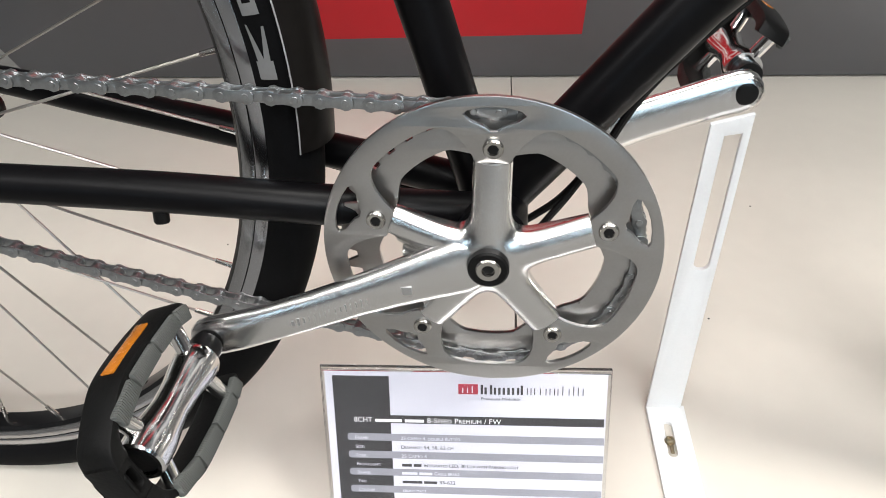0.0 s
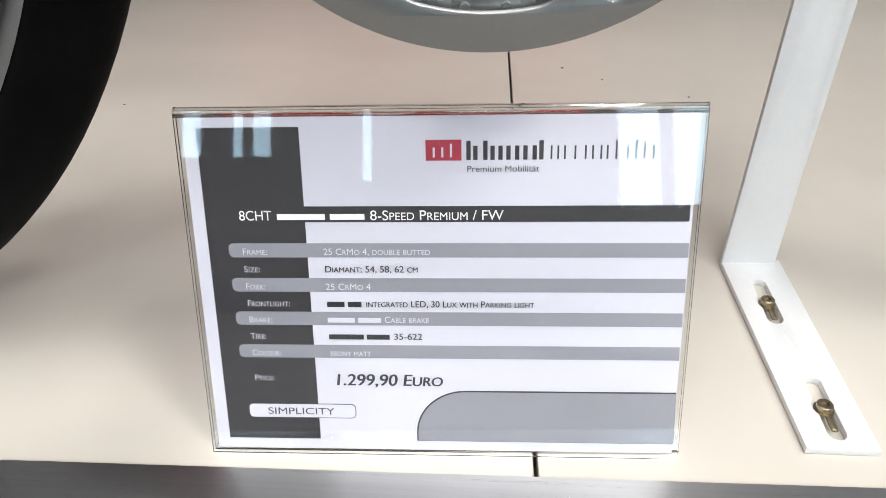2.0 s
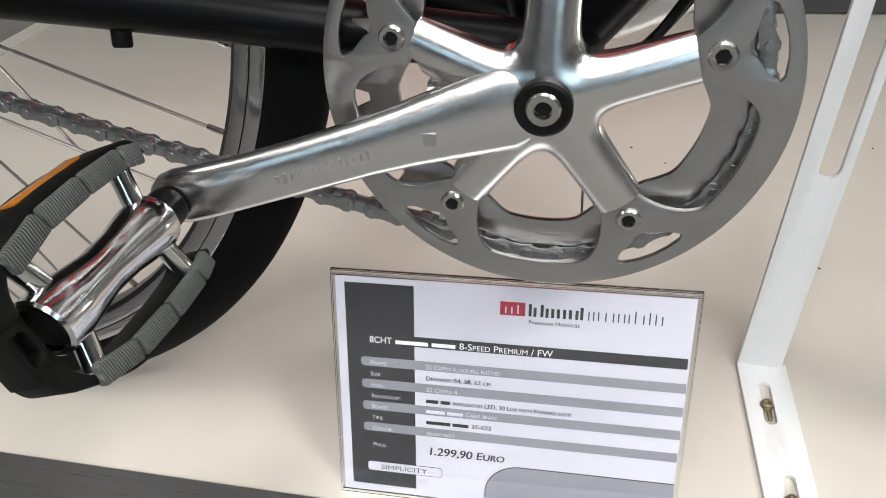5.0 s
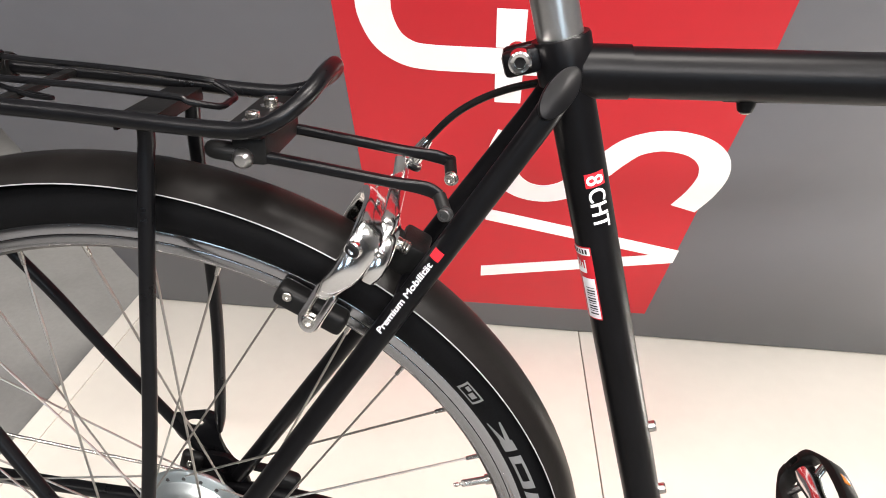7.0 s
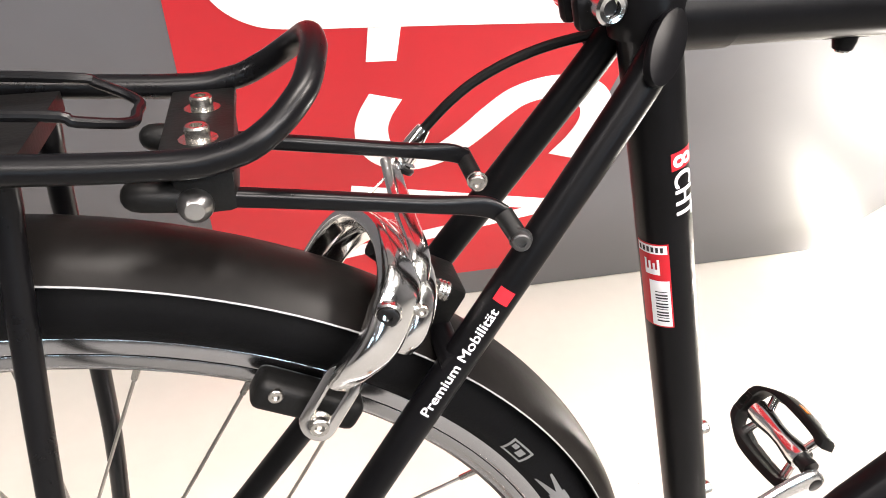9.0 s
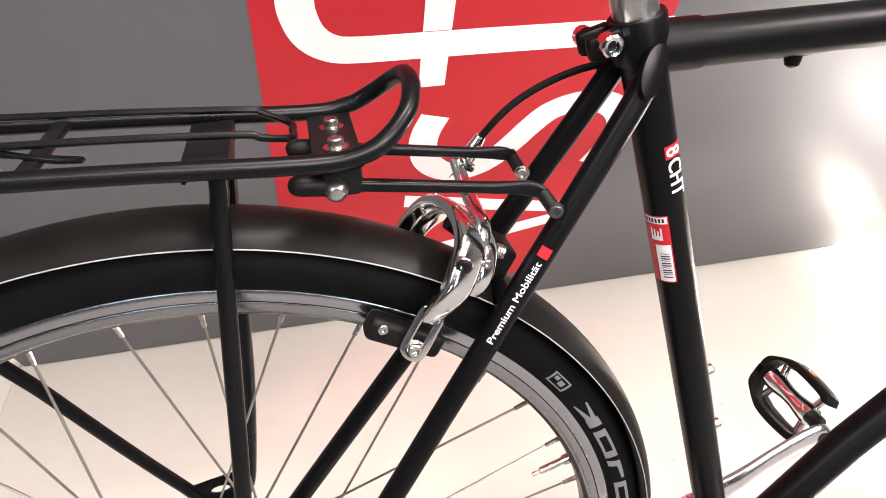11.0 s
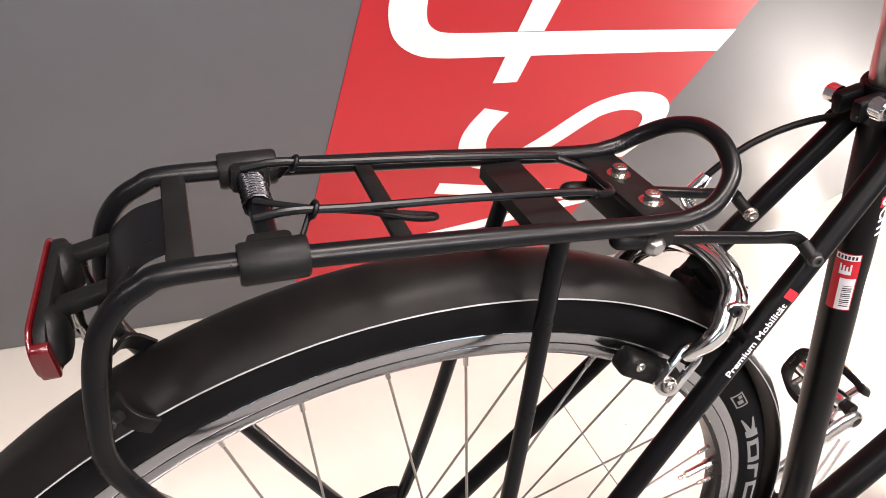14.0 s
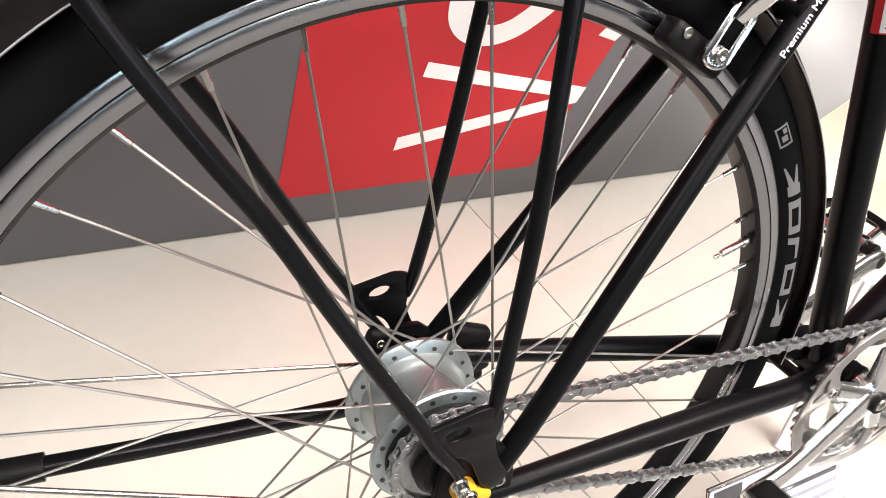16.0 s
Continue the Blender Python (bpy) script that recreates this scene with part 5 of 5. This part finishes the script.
# a word mark drawn as plain strokes
for k, (x, h) in enumerate(((115.2, 7.6), (117.9, 5.6), (121.8, 7.6), (124.6, 5.6), (127.7, 5.6), (130.8, 5.6), (134.2, 5.6), (137.4, 5.6), (141.0, 5.6), (143.6, 7.6))):
    flat("word_stroke", rect(x, 133.1, x + 1.7, 133.1 + h), "ink", 0.22)
for k, (x, h) in enumerate(((148.0, 5.4), (150.6, 5.4), (153.2, 5.4), (157.2, 5.4), (161.2, 5.4), (164.0, 5.4), (167.2, 5.4), (169.6, 5.4), (173.0, 7.4), (177.4, 5.4), (180.6, 7.4), (183.8, 6.6), (187.2, 5.4))):
    flat("word_stroke", rect(x, 133.2, x + 0.7, 133.2 + h), "ink", 0.22)
pill = rounded(0.0474, 0.0065, 0.0020, 5, 0.0420, 0.0211)
flat("label_edge", rounded(0.0481, 0.0072, 0.0023, 5, 0.0420, 0.0211), "ink", 0.34)
flat("label_field", pill, "paper", 0.40)
gb_in = [(0.0934, 0.0068)] + [(0.1145 + 0.0211 * math.cos(radians(a)), 0.0110 + 0.0200 * math.sin(radians(a))) for a in range(180, 89, -6)] + [(0.2043, 0.0312), (0.2050, 0.0068)]
gb_out = [(0.0927, 0.0066)] + [(0.1145 + 0.0218 * math.cos(radians(a)), 0.0110 + 0.0207 * math.sin(radians(a))) for a in range(180, 89, -6)] + [(0.2043, 0.0319), (0.2044, 0.0066)]
flat("field_edge", gb_out, "ink", 0.20)
flat("grey_field", gb_in, "grey_ink", 0.26)


def line(text, x0, x1, y, size, mat, z=0.45, bold=0.0, shear=0.0, caps=True):
    """A line of print from x0 to x1 on the base line y, in millimetres of the card."""
    me = words(text, size / 1000, Matrix(), "LEFT", 0.0, 0.00002, 1.0, shear, caps)
    w = max(v.co.x for v in me.vertices)
    me.transform(Matrix.Diagonal(((x1 - x0) / 1000 / w, 1, 1, 1)))
    if bold:
        # struck twice, a hair apart, for the weight of the print
        second = me.copy()
        second.transform(Matrix.Translation((bold / 1000, 0.00004, 0.00003)))
        me = join(me, second)
    else:
        me = join(me)
    bmesh.ops.transform(me, matrix=S(x0, y, z), verts=me.verts)
    part("writing", me, mat, sign, "", 0)


def bars(y, h, mat, *spans):
    for x0, x1 in spans:
        flat("writing_bar", rect(x0, y, x1, y + h), mat, 0.45)


line("Premium Mobilität", 115.3, 143.8, 128.4, 3.5, "ink", caps=False)
line("8CHT", 22.1, 35.6, 108.7, 5.9, "white_ink")
bars(108.9, 2.4, "white_ink", (37.9, 57.6), (59.7, 73.8))
line("8-Speed Premium / FW", 76.0, 130.0, 108.7, 5.9, "white_ink")
for lab, x1, y in (("Frame:", 32.5, 93.9), ("Size:", 28.8, 86.2), ("Fork:", 30.4, 78.5), ("Frontlight:", 40.3, 70.9), ("Brake:", 32.2, 63.5), ("Tire:", 28.8, 55.8), ("Colour:", 34.6, 48.0), ("Price:", 30.6, 36.0)):
    line(lab, 22.0, x1, y, 4.0, "paper")
line("25 CrMo 4, double butted", 56.0, 100.1, 93.8, 4.1, "paper")
line("Diamant: 54, 58, 62 cm", 56.0, 94.8, 86.2, 4.1, "ink", bold=0.10)
line("25 CrMo 4", 56.0, 75.0, 78.4, 4.1, "paper")
bars(70.7, 2.4, "ink", (56.2, 63.6), (65.0, 70.8))
line("integrated LED, 30 Lux with Parking light", 72.6, 143.0, 70.7, 4.1, "ink", bold=0.10)
bars(63.6, 2.2, "paper", (56.0, 67.6), (69.0, 78.8))
line("Cable brake", 80.2, 99.1, 63.6, 4.1, "paper")
bars(55.8, 2.3, "ink", (56.1, 71.1), (72.4, 82.2))
line("35-622", 83.8, 96.0, 55.8, 4.1, "ink", bold=0.10)
line("ebony matt", 56.1, 73.8, 47.9, 4.1, "paper")
line("SIMPLICITY", 26.5, 56.4, 19.4, 4.7, "ink", z=0.48, caps=False)
line("1.299,90 Euro", 56.6, 104.3, 33.9, 7.9, "ink", bold=0.35, shear=0.12)


# ---- decals on the bicycle ----
def wrapped(me, origin, along, normal, r, lift=0.00025):
    bm = bmesh.new()
    bm.from_mesh(me)
    ys = [v.co.y for v in bm.verts]
    step = r * 0.14
    k = math.floor(min(ys) / step) + 1
    while k * step < max(ys):
        bmesh.ops.bisect_plane(bm, geom=bm.verts[:] + bm.edges[:] + bm.faces[:], plane_co=(0, k * step, 0), plane_no=(0, 1, 0))
        k += 1
    bm.to_mesh(me)
    bm.free()
    along, normal = Vector(along).normalized(), Vector(normal)
    normal = (normal - along * normal.dot(along)).normalized()
    yv = normal.cross(along)
    for v in me.vertices:
        a = v.co.y / r
        rad = r + lift + v.co.z
        v.co = Vector(origin) + along * v.co.x + normal * (rad * math.cos(a)) + yv * (rad * math.sin(a))
    return me


def grid_rect(x0, y0, x1, y1, n=8):
    bm = bmesh.new()
    rows = [[bm.verts.new((x, y0 + (y1 - y0) * k / n, 0)) for k in range(n + 1)] for x in (x0, x1)]
    for k in range(n):
        bm.faces.new((rows[0][k], rows[1][k], rows[1][k + 1], rows[0][k + 1]))
    me = bpy.data.meshes.new("tmp")
    bm.to_mesh(me)
    bm.free()
    return me


def bolder(me, dx, dy=0.0):
    second = me.copy()
    second.transform(Matrix.Translation((dx, dy, 0.00004)))
    both = bpy.data.meshes.new("tmp")
    bm = join(me, second)
    bm.to_mesh(both)
    bm.free()
    return both


down = st(0) - st(1)
o1, n1 = st(0.7175), (0.40, -0.92, 0)
part("decal_field", wrapped(grid_rect(-0.0012, -0.0066, 0.0080, 0.0066), o1, down, n1, 0.0140, 0.0002), "red_vinyl", seat_tube, "red decal field", 0)
part("decal", wrapped(bolder(words("8", 0.0155, Matrix.Translation((0.0, -0.0056, 0)), stretch=0.84), 0.0005), o1, down, n1, 0.0140, 0.0004), "white_ink", seat_tube, "white decal writing", 0)
me = words("CHT", 0.0155, Matrix.Translation((0.0085, -0.0056, 0)), stretch=0.86)
part("decal", wrapped(bolder(me, 0.0006), o1, down, n1, 0.0140, 0.0004), "white_ink", seat_tube, "white decal writing", 0)
o2, n2 = st(0.6705), (-0.84, -0.54, 0)
part("sticker", wrapped(grid_rect(0, -0.0088, 0.0560, 0.0088), o2, down, n2, 0.0140, 0.0002), "red_vinyl", seat_tube, "red and white sticker with a bar code", 0)
part("sticker_field", wrapped(grid_rect(0.0008, -0.0080, 0.0062, 0.0080), o2, down, n2, 0.0140, 0.0004), "white_ink", seat_tube, "", 0)
part("sticker_field", wrapped(grid_rect(0.0235, -0.0024, 0.0550, 0.0080), o2, down, n2, 0.0140, 0.0004), "white_ink", seat_tube, "", 0)
for k, (q0, q1) in enumerate(((-0.0040, -0.0028), (-0.0018, -0.0006), (0.0004, 0.0016), (0.0026, 0.0038))):
    part("sticker_mark", wrapped(grid_rect(0.0095 + 0.0012 * (k % 3), q0, 0.0160, q1, 3), o2, down, n2, 0.0140, 0.0006), "white_ink", seat_tube, "", 0)
part("sticker_mark", wrapped(grid_rect(0.0160, -0.0040, 0.0195, 0.0038), o2, down, n2, 0.0140, 0.0006), "white_ink", seat_tube, "", 0)
for k in range(11):
    part("bar_code", wrapped(grid_rect(0.0305 + 0.0020 * k, 0.0004, 0.0305 + 0.0020 * k + (0.0011 if k % 3 else 0.0006), 0.0066, 3), o2, down, n2, 0.0140, 0.0006), "ink", seat_tube, "", 0)
for k in range(6):
    part("bar_code", wrapped(grid_rect(0.0018, -0.0068 + k * 0.0023, 0.0050, -0.0054 + k * 0.0023, 2), o2, down, n2, 0.0140, 0.0006), "ink", seat_tube, "", 0)
e0, e1 = Vector(ss[2]), Vector(ss[3])
ud = (e1 - e0).normalized()
nrm = Vector((-0.34, -0.91, 0.23))
o3 = e0 + ud * 0.037
mt = words("Premium Mobilität", 0.0060, Matrix.Translation((0, -0.0021, 0)))
w = max(v.co.x for v in mt.vertices)
mt.transform(Matrix.Diagonal((0.0600 / w, 1, 1, 1)))
mt = bolder(mt, 0.00022, 0.00008)
part("decal", wrapped(mt, o3, ud, nrm, 0.0079, 0.0003), "white_ink", near_stay, "white decal writing", 0)
part("decal_field", wrapped(grid_rect(0.0635, -0.0036, 0.0705, 0.0036), o3, ud, nrm, 0.0079, 0.0003), "red_vinyl", near_stay, "red decal square", 0)


# pale blocks of writing on the tyre's near side wall
def on_tyre(theta, r):
    c = (r - 0.3305) / 0.0180
    y = -0.0172 * math.sqrt(max(0.0, 1 - c * c)) * 1.012 - 0.0003
    r *= KW
    return Vector((WC.x + r * math.cos(radians(theta)), y, WC.z + r * math.sin(radians(theta))))


def tyre_patch(corners, n=6):
    """corners: (theta, r) quad; bent to the side wall."""
    bm = bmesh.new()
    (a, b, c, d) = corners
    g_ = [[bm.verts.new(on_tyre(*[(a[j] * (1 - s) + b[j] * s) * (1 - t) + (d[j] * (1 - s) + c[j] * s) * t for j in (0, 1)])) for s in [k / n for k in range(n + 1)]] for t in [k / n for k in range(n + 1)]]
    for i in range(n):
        for k in range(n):
            bm.faces.new((g_[i][k], g_[i][k + 1], g_[i + 1][k + 1], g_[i + 1][k]))
    return bm


LO, HI = 0.3227, 0.3328


def block(t0, polys):
    """A pale mark that starts at the angle t0; polys in degrees and 0..1 across the side wall."""
    bms = []
    for quad in polys:
        bms.append(tyre_patch([(t0 + x, LO + (HI - LO) * y) for x, y in quad]))
    part("tyre_mark", join(*bms), "tyre_print", rear, "pale grey mark on the tyre", 0)


M["tyre_print"] = material("pale_tyre_print", (0.17, 0.17, 0.17), 0.6, vary=0.1)
wedge = [[(0, 0), (1.8, 0), (1.8, 1), (0, 1)], [(1.7, 0.12), (5.3, -0.05), (5.3, 0.06), (1.7, 0.56)], [(1.7, 0.48), (5.0, 0.86), (5.0, 1.0), (1.7, 0.86)]]


def frame_marks(w, end, edge):
    return [[(0, 0), (end, 0), (end, 1), (0, 1)], [(w - end, 0), (w, 0), (w, 1), (w - end, 1)], [(end, 0), (w - end, 0), (w - end, edge), (end, edge)], [(end, 1 - edge), (w - end, 1 - edge), (w - end, 1), (end, 1)]]


block(1.9, wedge)
block(8.0, frame_marks(5.9, 1.1, 0.25))
block(14.7, [[(3.0, 0), (4.2, 0), (3.7, 1), (2.5, 1)], [(0, 0.72), (2.9, 0.62), (2.6, 1), (0, 0.96)]])
block(19.5, frame_marks(6.0, 1.35, 0.22))
block(26.5, wedge)
block(35.4, frame_marks(3.5, 0.35, 0.11) + [[(0.8, 0.28), (1.8, 0.28), (1.8, 0.72), (0.8, 0.72)], [(2.1, 0.5), (2.9, 0.5), (2.9, 0.8), (2.1, 0.8)]])

# the bicycle leans back a little against its stand
bike.matrix_basis = pose(-0.0004, -0.0023, -0.0070, -3.22, -0.354, -0.052)

# specks and a scrap of tape on the platform
specks = []
for x, y, r in ((0.055, 0.40, 0.0016), (0.09, 0.37, 0.0011), (0.21, 0.21, 0.0012), (0.30, 0.42, 0.0012), (-0.35, 0.32, 0.0011), (0.16, 0.33, 0.0010)):
    specks.append(lathe([(r, 0.0), (r * 0.7, 0.0005), (0, 0.0006)], pose(x, y, 0.0001), 7))
ob = finish("floor_specks", join(*specks), M["dark"], None, "", 0)
tagged(ob, "tiny dark specks of dirt on the platform", "dirt", kind="stuff")

# a small curled shaving near the front edge
curl = [(0.004 + 0.0035 * math.cos(k * 0.5), -0.050 + 0.0022 * math.sin(k * 0.5) - 0.0004 * k, 0.0012 + 0.0003 * k) for k in range(9)]
tagged(finish("wood_shaving", tube(curl, 0.0003, 6), M["beige"], None), "tiny curled shaving lying on the white platform", "shaving")
